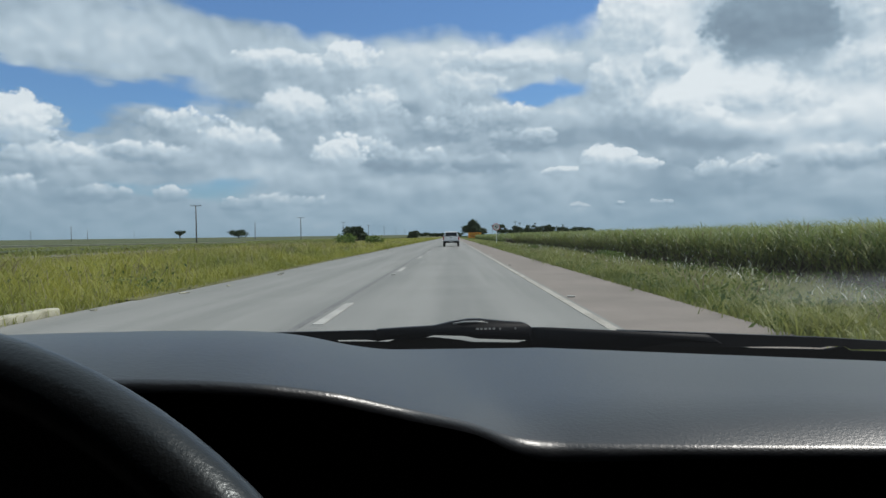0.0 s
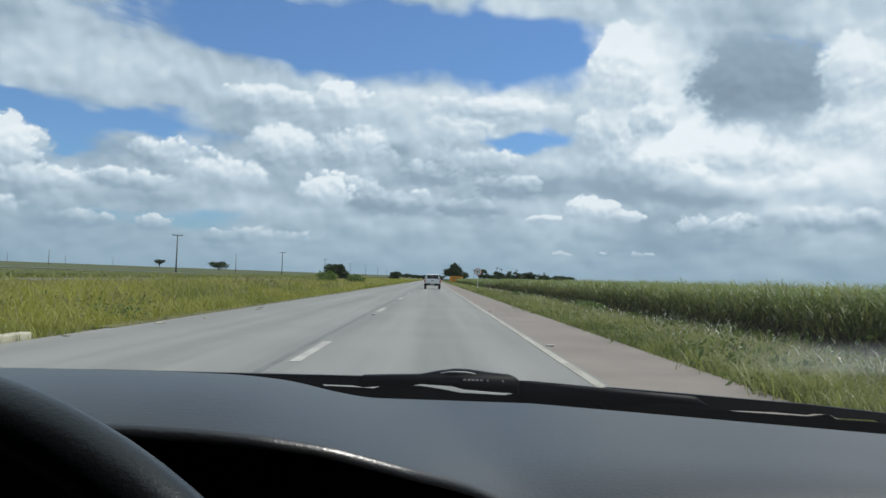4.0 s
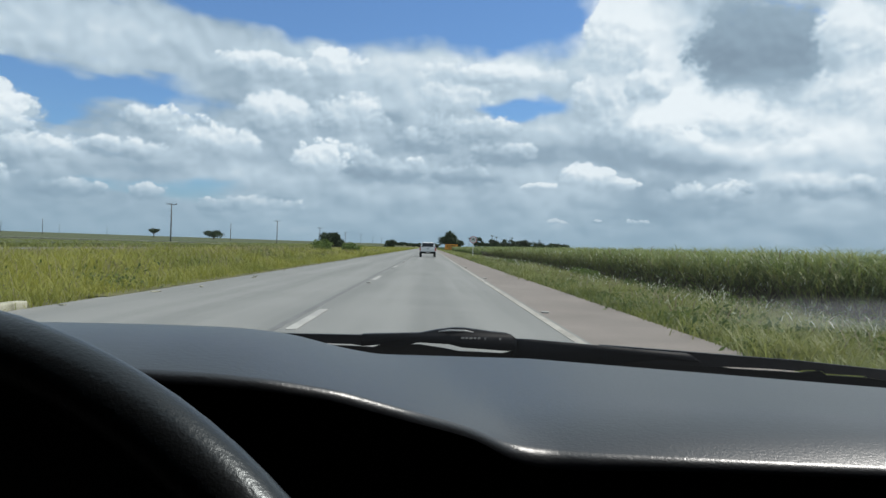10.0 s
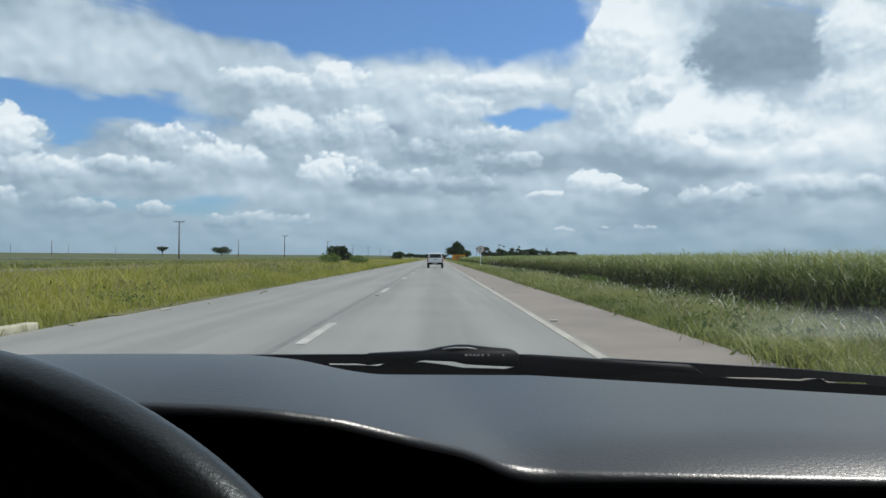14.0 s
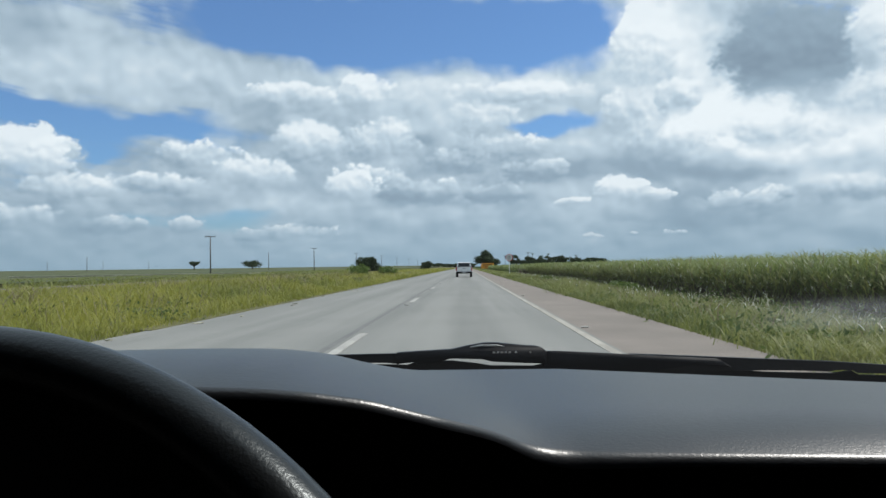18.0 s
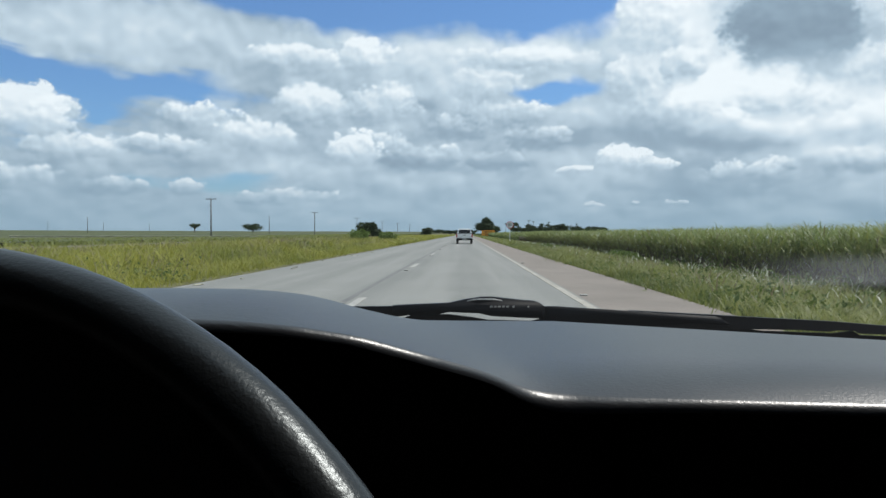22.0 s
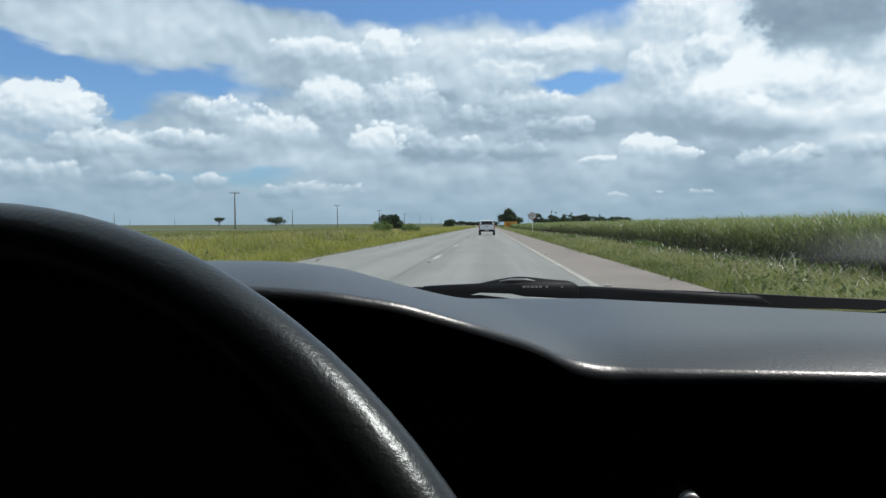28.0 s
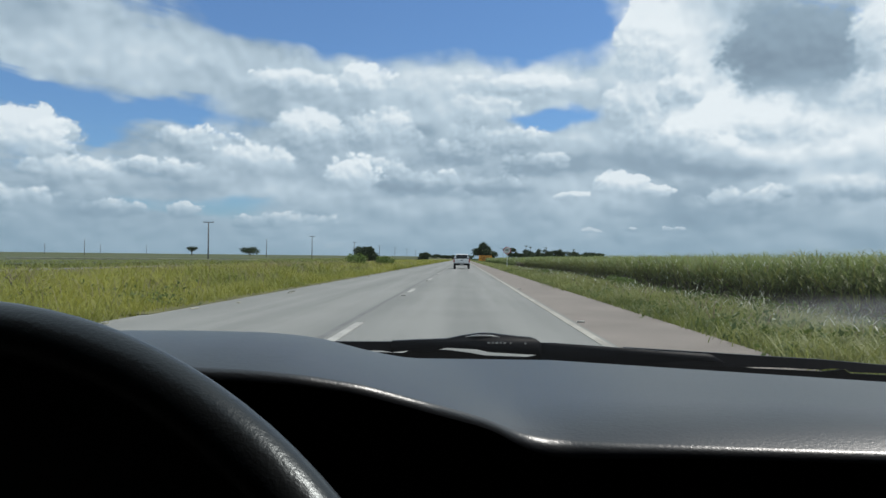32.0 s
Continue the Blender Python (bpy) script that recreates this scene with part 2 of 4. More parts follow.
# ---------------------------------------------------------------- materials
def surface(name, low, high, scale=3.0, fine=40.0, rough=0.8, bump=0.3, depth=0.01, metal=0.0, spec=0.4, island=0.0, translucent=0.0, coords="Object", shift=0.35, tint=(1, 1, 1)):
    """A procedural surface: two colours blended by coarse and fine noise, with relief."""
    m = bpy.data.materials.new(name)
    m.use_nodes = True
    k = Nodes(m.node_tree)
    at = k.add("ShaderNodeTexCoord").outputs[coords]
    coarse, grain = k.noise(at, scale, 5.0, 0.6), k.noise(at, fine, 3.0, 0.6)
    f = k.math("ADD", k.math("MULTIPLY", coarse, 1 - shift), k.math("MULTIPLY", grain, shift))
    f = k.smooth(f, 0.32, 0.68)
    if island:
        own = k.add("ShaderNodeNewGeometry").outputs["Random Per Island"]
        f = k.math("ADD", k.math("MULTIPLY", f, 1 - island), k.math("MULTIPLY", own, island))
    colour = k.mix(f, (*low, 1), (*high, 1))
    b = k.add("ShaderNodeBsdfPrincipled", {"Base Color": colour, "Roughness": rough, "Metallic": metal, "Specular IOR Level": spec, "Specular Tint": (*tint, 1)})
    if bump:
        relief = k.add("ShaderNodeBump", {"Strength": bump, "Distance": depth, "Height": grain})
        k.tree.links.new(relief.outputs[0], b.inputs["Normal"])
    out = b.outputs[0]
    if translucent:
        t = k.add("ShaderNodeBsdfTranslucent", (colour,))
        out = k.add("ShaderNodeMixShader", (translucent, out, t.outputs[0])).outputs[0]
    k.add("ShaderNodeOutputMaterial", (out,))
    return m


def road_surface():
    """Bleached asphalt: long streaks, paler wheel tracks, darker oil bands, patches and stones."""
    m = bpy.data.materials.new("asphalt")
    m.use_nodes = True
    k = Nodes(m.node_tree)
    at = k.add("ShaderNodeTexCoord").outputs["Object"]
    x = k.add("ShaderNodeSeparateXYZ", (at,)).outputs[0]
    wander = k.noise(k.vec("MULTIPLY", at, (0.3, 0.03, 0.0)), 1.0, 2.0)
    x = k.math("ADD", x, k.math("MULTIPLY", k.math("SUBTRACT", wander, 0.5), 0.5))
    lane = k.math("COSINE", k.math("MULTIPLY", k.math("SUBTRACT", x, 0.07 - 0.85), 3.45))
    streak = k.noise(k.vec("MULTIPLY", at, (1.6, 0.035, 0.0)), 1.0, 5.0, 0.6)
    patch, grain, speck = k.noise(at, 0.28, 5.0, 0.6), k.noise(at, 9.0, 4.0, 0.6), k.noise(at, 70.0, 2.0, 0.6)
    f = k.math("ADD", k.math("MULTIPLY", streak, 0.50), k.math("MULTIPLY", patch, 0.25))
    f = k.math("ADD", f, k.math("ADD", k.math("MULTIPLY", grain, 0.12), k.math("MULTIPLY", speck, 0.13)))
    f = k.smooth(k.math("ADD", f, k.math("MULTIPLY", lane, 0.045)), 0.34, 0.66)
    stain = k.smooth(k.noise(k.vec("MULTIPLY", at, (0.9, 0.22, 0.0)), 0.8, 4.0, 0.65), 0.62, 0.74, 0.0, 0.16)
    colour = k.mix(f, (0.172, 0.174, 0.164, 1), (0.244, 0.243, 0.229, 1))
    colour = k.mix(stain, colour, (0.075, 0.077, 0.078, 1))
    b = k.add("ShaderNodeBsdfPrincipled", {"Base Color": colour, "Roughness": 0.78, "Specular IOR Level": 0.35})
    relief = k.add("ShaderNodeBump", {"Strength": 0.4, "Distance": 0.006, "Height": speck})
    k.tree.links.new(relief.outputs[0], b.inputs["Normal"])
    k.add("ShaderNodeOutputMaterial", (b.outputs[0],))
    return m


M_ROAD = road_surface()
M_EDGE = surface("worn_edge_paint", (0.21, 0.195, 0.17), (0.43, 0.405, 0.355), 1.3, 22, 0.8, 0.2, 0.003, shift=0.5)
M_SILVER = surface("silver_leaf_glint", (0.32, 0.34, 0.24), (0.60, 0.61, 0.50), 2, 8, 0.35, 0, island=0.5, translucent=0.3)
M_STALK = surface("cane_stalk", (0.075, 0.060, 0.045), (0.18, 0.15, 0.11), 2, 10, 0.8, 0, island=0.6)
M_HERB = surface("herb_leaf", (0.04, 0.075, 0.016), (0.15, 0.20, 0.045), 0.8, 5, 0.5, 0, island=0.5, translucent=0.3)
M_TUFT = surface("bright_tuft", (0.125, 0.15, 0.035), (0.30, 0.31, 0.11), 0.4, 3, 0.55, 0, island=0.3, translucent=0.4)
M_SHOULDER = surface("shoulder_asphalt", (0.172, 0.150, 0.132), (0.245, 0.213, 0.190), 0.5, 60, 0.9, 0.4, 0.006, spec=0.3, shift=0.45)
M_SEAM = surface("tar_seam", (0.115, 0.115, 0.115), (0.18, 0.18, 0.175), 1.5, 50, 0.8, 0.3, 0.004)
M_PAINT = surface("road_paint", (0.26, 0.25, 0.235), (0.47, 0.455, 0.42), 2.0, 30, 0.7, 0.2, 0.003)
M_EARTH = surface("verge_soil", (0.07, 0.075, 0.025), (0.15, 0.14, 0.05), 0.5, 8, 0.95, 0.6, 0.05)
M_FIELD = surface("field", (0.035, 0.055, 0.02), (0.09, 0.095, 0.032), 0.02, 0.4, 0.95, 0.6, 0.3)
M_KERB = surface("kerb_concrete", (0.26, 0.25, 0.18), (0.46, 0.44, 0.34), 2.5, 30, 0.85, 0.3, 0.004)
M_GRASS = surface("verge_grass", (0.120, 0.155, 0.026), (0.39, 0.375, 0.070), 0.16, 1.5, 0.6, 0, island=0.22, translucent=0.4)
M_GRASS_R = surface("roadside_grass", (0.066, 0.095, 0.020), (0.29, 0.315, 0.095), 0.4, 2, 0.5, 0, island=0.3, translucent=0.5, shift=0.15)
M_STRAW = surface("dry_leaf", (0.15, 0.125, 0.075), (0.30, 0.26, 0.17), 0.8, 6, 0.7, 0, island=0.6, translucent=0.3)
M_CANE = surface("cane_leaf", (0.080, 0.128, 0.035), (0.29, 0.335, 0.125), 0.5, 3, 0.42, 0, island=0.6, translucent=0.5)
M_CANOPY = surface("cane_canopy", (0.05, 0.09, 0.02), (0.15, 0.19, 0.05), 0.15, 1.5, 0.8, 0.8, 0.4)
M_LEAF = surface("tree_leaf", (0.012, 0.03, 0.010), (0.05, 0.085, 0.025), 0.5, 5, 0.6, 0, island=0.5, translucent=0.2)
M_SHRUB = surface("shrub_leaf", (0.07, 0.12, 0.02), (0.17, 0.24, 0.05), 0.8, 5, 0.5, 0, island=0.5, translucent=0.3)
M_BARK = surface("bark", (0.05, 0.04, 0.03), (0.12, 0.10, 0.08), 3, 25, 0.9, 0.5, 0.02)
M_POLE = surface("pole_concrete", (0.10, 0.10, 0.10), (0.20, 0.20, 0.19), 1.5, 20, 0.85, 0.3, 0.01)
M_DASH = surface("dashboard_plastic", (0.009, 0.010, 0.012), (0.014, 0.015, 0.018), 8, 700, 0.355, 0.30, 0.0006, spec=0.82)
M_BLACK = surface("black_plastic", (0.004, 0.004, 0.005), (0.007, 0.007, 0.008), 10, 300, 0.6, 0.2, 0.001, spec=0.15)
M_WHEEL = surface("wheel_leather", (0.006, 0.0065, 0.007), (0.011, 0.012, 0.013), 12, 750, 0.32, 0.32, 0.0005, spec=0.38, tint=(0.88, 0.97, 1.0))
M_RUBBER = surface("wiper_rubber", (0.004, 0.004, 0.005), (0.007, 0.007, 0.008), 12, 200, 0.7, 0.2, 0.001, spec=0.1)
M_WIPER = surface("wiper_paint", (0.0030, 0.0038, 0.0062), (0.0060, 0.0075, 0.0115), 9, 160, 0.5, 0.1, 0.001, spec=0.12)
M_CLOTH = surface("cabin_lining", (0.02, 0.02, 0.02), (0.04, 0.04, 0.04), 6, 200, 0.95, 0.2, 0.001)
M_WHITE = surface("white_car_paint", (0.66, 0.66, 0.67), (0.76, 0.76, 0.77), 1.0, 20, 0.25, 0, spec=0.5)
M_TYRE = surface("tyre", (0.015, 0.015, 0.015), (0.03, 0.03, 0.03), 6, 60, 0.85, 0.2, 0.004)
M_DARKGLASS = surface("dark_glass", (0.012, 0.014, 0.018), (0.02, 0.022, 0.026), 2, 20, 0.08, 0, spec=0.6)
M_RED = surface("red_lens", (0.30, 0.02, 0.02), (0.42, 0.04, 0.03), 6, 40, 0.3, 0)
M_SIGNRED = surface("sign_red", (0.42, 0.03, 0.03), (0.52, 0.05, 0.05), 4, 40, 0.5, 0)
M_SIGNWHITE = surface("sign_white", (0.68, 0.68, 0.66), (0.78, 0.78, 0.76), 4, 40, 0.5, 0)
M_ORANGE = surface("orange_panel", (0.62, 0.24, 0.02), (0.78, 0.34, 0.04), 1.2, 10, 0.5, 0)
M_STEEL = surface("galvanised_steel", (0.34, 0.34, 0.34), (0.48, 0.48, 0.48), 6, 60, 0.45, 0, metal=0.7)
M_INK = surface("black_ink", (0.012, 0.012, 0.012), (0.022, 0.022, 0.022), 6, 60, 0.6, 0)


# ---------------------------------------------------------------- mesh helpers
def mesh_of(name, bm, material, smooth=True):
    me = bpy.data.meshes.new(name)
    bm.normal_update()
    bm.to_mesh(me)
    bm.free()
    me.materials.append(material)
    if smooth:
        me.shade_smooth()
    return me


def part(name, bm, material, parent=None, label="", smooth=False):
    ob = new(name, mesh_of(name, bm, material, smooth))
    ob.parent = parent
    return tagged(ob, label)


def thing(name, label, category, group="", kind="", at=None):
    ob = new(name)
    if at is not None:
        ob.matrix_world = at
    return tagged(ob, label, category, group, kind)


def box(cx, cy, cz, sx, sy, sz, bevel=0.0, segments=2):
    bm = bmesh.new()
    bmesh.ops.create_cube(bm, size=1, matrix=Matrix.Translation((cx, cy, cz)) @ Matrix.Diagonal((sx, sy, sz, 1)))
    if bevel:
        bmesh.ops.bevel(bm, geom=bm.edges[:], offset=bevel, segments=segments, affect="EDGES", profile=0.5)
    return bm


def tube(points, radii, sides=10, closed=False, bm=None):
    """A round tube along points."""
    bm = bm or bmesh.new()
    pts = [Vector(p) for p in points]
    rings = []
    for i, p in enumerate(pts):
        a = pts[(i - 1) % len(pts)] if closed or i else pts[0]
        b = pts[(i + 1) % len(pts)] if closed or i < len(pts) - 1 else pts[-1]
        way = (b - a).normalized()
        side = way.cross(Vector((0, 0, 1)))
        side = side.normalized() if side.length > 1e-3 else Vector((1, 0, 0))
        up = side.cross(way)
        r = radii[i] if isinstance(radii, (list, tuple)) else radii
        rings.append([bm.verts.new(p + r * (math.cos(q) * side + math.sin(q) * up)) for q in (2 * math.pi * s / sides for s in range(sides))])
    n = len(rings)
    for i in range(n if closed else n - 1):
        one, two = rings[i], rings[(i + 1) % n]
        for s in range(sides):
            bm.faces.new((one[s], one[(s + 1) % sides], two[(s + 1) % sides], two[s]))
    if not closed:
        bm.faces.new(rings[0][::-1])
        bm.faces.new(rings[-1])
    bmesh.ops.recalc_face_normals(bm, faces=bm.faces[:])
    return bm


def sheet(xs, ys, height):
    """A grid of quads over xs and ys at the heights that the function gives."""
    bm = bmesh.new()
    rows = [[bm.verts.new((x, y, height(x, y))) for x in xs] for y in ys]
    for a, b in zip(rows, rows[1:]):
        for i in range(len(xs) - 1):
            bm.faces.new((a[i], a[i + 1], b[i + 1], b[i]))
    return bm


def array_mesh(name, verts, faces, material):
    """A mesh straight from arrays, quads only."""
    me = bpy.data.meshes.new(name)
    me.vertices.add(len(verts))
    me.vertices.foreach_set("co", np.ascontiguousarray(verts, dtype=np.float32).ravel())
    me.loops.add(faces.size)
    me.loops.foreach_set("vertex_index", np.ascontiguousarray(faces, dtype=np.int32).ravel())
    me.polygons.add(len(faces))
    me.polygons.foreach_set("loop_start", np.arange(0, faces.size, 4, dtype=np.int32))
    me.update(calc_edges=True)
    me.materials.append(material)
    return me


RNG = np.random.default_rng(7)


def blades(base, height, width, lean, droop=0.3, steps=4):
    """Long leaves that rise from base (n x 3), lean over and taper. Returns vertices and quads."""
    n = len(base)
    turn = RNG.uniform(0, 2 * np.pi, n)
    out = np.stack([np.cos(turn), np.sin(turn), np.zeros(n)], -1)
    side = np.stack([-np.sin(turn), np.cos(turn), np.zeros(n)], -1)
    rows = []
    for s in np.linspace(0, 1, steps + 1):
        reach = (lean * s + droop * s * s * s)[:, None] * height[:, None] if np.ndim(lean) else (lean * s + droop * s**3) * height[:, None]
        rise = height * (s - 0.32 * droop * s**3)
        mid = base + out * reach
        mid[:, 2] += rise
        w = (width * (1 - s**2.2) * 0.5 + 0.0008)[:, None]
        rows.append(np.stack([mid - side * w, mid + side * w], 1))
    v = np.stack(rows, 1)                                # n, steps + 1, 2, 3
    per = (steps + 1) * 2
    q = np.array([[2 * i, 2 * i + 1, 2 * i + 3, 2 * i + 2] for i in range(steps)])
    f = (np.arange(n) * per)[:, None, None] + q[None]
    return v.reshape(-1, 3), f.reshape(-1, 4)


def stuff(name, pieces, material, label, category):
    vs, fs, k = [], [], 0
    for v, f in pieces:
        vs.append(v)
        fs.append(f + k)
        k += len(v)
    ob = new(name, array_mesh(name, np.concatenate(vs), np.concatenate(fs), material))
    return tagged(ob, label, category, kind="stuff")


# ---------------------------------------------------------------- ground and road
ROAD_L, ROAD_R, EDGE_LINE, LANE_LINE = -5.9, 3.65, 1.86, -1.72


def ground_height(x, y):
    far = math.hypot(x, y)
    if x < ROAD_L:
        z = 0.10 * min(1.0, (ROAD_L - x) / 3.0) - 0.25 * min(1.0, max(0.0, (-x - 12) / 10.0))
        return z + 0.0025 * max(0.0, far - 160) * min(1.0, max(0.0, (-x - 25) / 60.0))
    if x > ROAD_R:
        return -0.45 * min(1.0, (x - ROAD_R) / 5.0)
    return 0.0


def ground():
    xs = [-4200, -2500, -1500, -900, -500, -300, -200, -140, -100, -70, -50, -38, -30, -25, -21, -18, -15, -12, -10, -8.5, -7, ROAD_L]
    xs += [ROAD_R, 4.4, 5.4, 6.6, 7.5, 8.65, 10.2, 13, 17, 25, 40, 70, 120, 200, 350, 600, 1000, 1800, 4200]
    ys = [-400, -150, -60, -20, -8, 0, 5, 10, 15, 20, 30, 40, 55, 75, 100, 140, 200, 300, 450, 700, 1000, 1500, 2200, 3200, 4600]
    bm = sheet(xs, ys, lambda x, y: ground_height(x, y) - (0.06 if ROAD_L <= x <= ROAD_R else 0.0))
    ob = part("ground", bm, M_EARTH, None, smooth=True)
    tagged(ob, "flat farmland of soil and grass beside the highway", "ground", kind="structure")
    field = sheet([-4200, -1500, -600, -300, -160, -90, -60, -40], ys[6:], lambda x, y: ground_height(x, y) + 0.35 + 0.1 * noise.noise((x * 0.05, y * 0.05, 0)))
    tagged(part("far_field", field, M_FIELD, None, smooth=True), "low green crop field reaching to the horizon", "field", kind="structure")


def strip(name, x0, x1, y0, y1, z, thick, material, label, parent=None, category="road"):
    ob = part(name, box((x0 + x1) / 2, (y0 + y1) / 2, z - thick / 2, x1 - x0, y1 - y0, thick), material, parent)
    if parent is None:
        tagged(ob, label, category, kind="structure")
    return ob


ground()
far_kerb = part("distant_kerb", box(0, 0, 0, 46, 0.35, 0.55, 0.03), M_KERB)
far_kerb.matrix_world = pose(-64, 150, 0.22, rz=26)
tagged(far_kerb, "long pale concrete kerb lying far off in the field", "kerb", kind="structure")
road = strip("road", ROAD_L, EDGE_LINE + 0.12, -300, 2600, 0.0, 0.3, M_ROAD, "sun-bleached grey asphalt highway with two lanes")
shoulder = strip("road_shoulder", EDGE_LINE + 0.12, ROAD_R, -300, 2600, -0.004, 0.3, M_SHOULDER, "reddish worn asphalt shoulder of the highway")
far_road = strip("opposite_road", -33.0, -25.0, -300, 1500, -0.02, 0.2, M_SEAM, "dark asphalt of the opposite carriageway behind the median")
strip("edge_line", EDGE_LINE - 0.065, EDGE_LINE + 0.065, -40, 1400, 0.006, 0.008, M_EDGE, "", road)
strip("tar_seam", LANE_LINE - 0.26, LANE_LINE - 0.16, -40, 900, 0.003, 0.006, M_SEAM, "", road)
mark = strip("lane_mark", LANE_LINE - 0.07, LANE_LINE + 0.07, 9.7, 12.8, 0.007, 0.008, M_PAINT, "", road)
for i in range(-3, 46):
    if i:
        ob = new("lane_mark", mark.data)
        ob.parent, ob.location = road, (0, 14.6 * i, 0)


# ---------------------------------------------------------------- bits on the road
strip("verge_soil", ROAD_L - 0.28, ROAD_L + 0.10, 14, 260, 0.012, 0.05, M_EARTH, "thin line of dark soil along the road edge", None, "soil")
stud_mesh = mesh_of("road_stud", box(0, 0, 0.012, 0.13, 0.10, 0.024, 0.006, 1), M_PAINT, False)
for i in range(14):
    ob = new("road_stud", stud_mesh)
    ob.location = (LANE_LINE, 7.6 + 14.6 * i, 0.004)
    tagged(ob, "small pale reflective stud on the lane line", "road stud", "road studs")
for i in range(10):
    ob = new("road_stud", stud_mesh)
    ob.location = (EDGE_LINE + 0.22, 13.5 + 14.6 * i, 0.0)
    tagged(ob, "small pale reflective stud beside the edge line", "road stud", "road studs")
litter_mesh = []
for i in range(4):
    bm = box(0, 0, 0.02, 0.16, 0.10, 0.03)
    for v in bm.verts:
        v.co += Vector((random.uniform(-0.03, 0.03), random.uniform(-0.03, 0.03), random.uniform(-0.008, 0.012)))
    litter_mesh.append(mesh_of("litter", bm, M_KERB, False))
for i in range(26):
    ob = new("litter", litter_mesh[i % 4])
    ob.matrix_world = pose(ROAD_L + 0.22 + 0.5 * abs(math.sin(i * 3.7)) ** 2, 12 + 3.3 * i + 1.5 * math.sin(i * 2.9), 0.002, 0, 0, 57 * i) @ Matrix.Diagonal((0.5 + abs(math.sin(i)), 0.6, 0.6, 1))
    tagged(ob, "pale scrap of litter at the road edge", "litter", "roadside litter")


# ---------------------------------------------------------------- the car that the camera rides in
CAR_SIZE = 1.17        # the cabin's numbers are drawn at this share of its size, about the eye
car = thing("car", "dark grey interior of a small car seen from the driver's seat", "car", at=pose(0, 0, 1.1 - 1.1 * CAR_SIZE) @ Matrix.Diagonal((CAR_SIZE, CAR_SIZE, CAR_SIZE, 1)))

# Across the dashboard, from the hood over the instruments to the lower pad before the passenger: the crest, the lower edge
# of the rim, the rim's radius, and how far the top sinks before the rim.
DASH_X = [-0.45, -0.16, -0.115, -0.082, -0.062, -0.046, -0.027, -0.005, 0.011, 0.0185, 0.026, 0.034, 0.045, 0.060, 0.09, 0.162, 0.60]
CREST_Y = [0.279, 0.279, 0.279, 0.282, 0.288, 0.295, 0.300, 0.310, 0.320, 0.323, 0.326, 0.328, 0.330, 0.330, 0.330, 0.330, 0.330]
CREST_Z = [1.061, 1.0665, 1.0670, 1.0665, 1.0640, 1.0586, 1.0528, 1.0456, 1.0396, 1.0382, 1.0373, 1.0367, 1.0366, 1.0366, 1.0366, 1.0352, 1.026]
EDGE_Y = [0.190, 0.194, 0.196, 0.197, 0.199, 0.201, 0.206, 0.216, 0.229, 0.235, 0.239, 0.241, 0.242, 0.241, 0.240, 0.240, 0.236]
EDGE_Z = [1.0562, 1.0594, 1.0600, 1.0600, 1.0592, 1.0578, 1.0544, 1.0468, 1.0402, 1.0364, 1.0312, 1.0272, 1.0252, 1.0256, 1.0264, 1.0254, 1.0150]
EDGE_R = [0.0036, 0.0036, 0.0036, 0.0036, 0.0034, 0.0032, 0.0030, 0.0030, 0.0030, 0.0030, 0.0040, 0.0055, 0.0062, 0.0055, 0.0045, 0.0042, 0.0042]
SINK = [0.0028, 0.0028, 0.0028, 0.0028, 0.0022, 0.0014, 0.0008, 0.0006, 0.0006, 0.0010, 0.0022, 0.0036, 0.0048, 0.0060, 0.0075, 0.0100, 0.0110]
FAR_Y = 0.430


def soft_interp(x, ys, reach=0.006):
    """The profile value at x, rounded by averaging over a few millimetres."""
    return float(np.mean([np.interp(x + d * reach, DASH_X, ys) for d in (-1, -0.5, 0, 0.5, 1)]))


def far_z(x):
    return 1.0372 - 0.052 * max(0.0, x - 0.06)


def rolled(far, crest, edge, r, roll):
    """A profile of (y, z) from the far edge over the crest to a rim of radius r; roll: how far the top sinks before the rim."""
    (a, za), (b, zb), (c, zc) = far, crest, (edge[0] + r, edge[1] + r + roll)
    pts = []
    for i in range(29):
        v = i / 28
        y = a + (c - a) * v
        z = za * (y - b) * (y - c) / ((a - b) * (a - c)) + zb * (y - a) * (y - c) / ((b - a) * (b - c)) + zc * (y - a) * (y - b) / ((c - a) * (c - b))
        pts.append((y, z - roll * max(0.0, (v - 0.6) / 0.4) ** 3.5))
    (y0, z0), (y, z) = pts[-2], pts[-1]
    start = math.atan2(z - z0, y0 - y)
    turn = (-math.pi / 2 - start) / 12
    for i in range(12):
        w = start + turn * (i + 0.5)
        y, z = y - r * abs(turn) * math.cos(w), z + r * abs(turn) * math.sin(w)
        pts.append((y, z))
    return pts


def dash_profile(x):
    crest = (soft_interp(x, CREST_Y), soft_interp(x, CREST_Z))
    edge = (soft_interp(x, EDGE_Y, 0.003), soft_interp(x, EDGE_Z, 0.004))
    return rolled((FAR_Y, far_z(x)), crest, edge, soft_interp(x, EDGE_R, 0.004), soft_interp(x, SINK, 0.004))


def lofted(xs, profile):
    bm = bmesh.new()
    cols = [[bm.verts.new((x, y, z)) for y, z in profile(x)] for x in xs]
    for a, b in zip(cols, cols[1:]):
        for i in range(len(a) - 1):
            bm.faces.new((a[i], a[i + 1], b[i + 1], b[i]))
    return bm


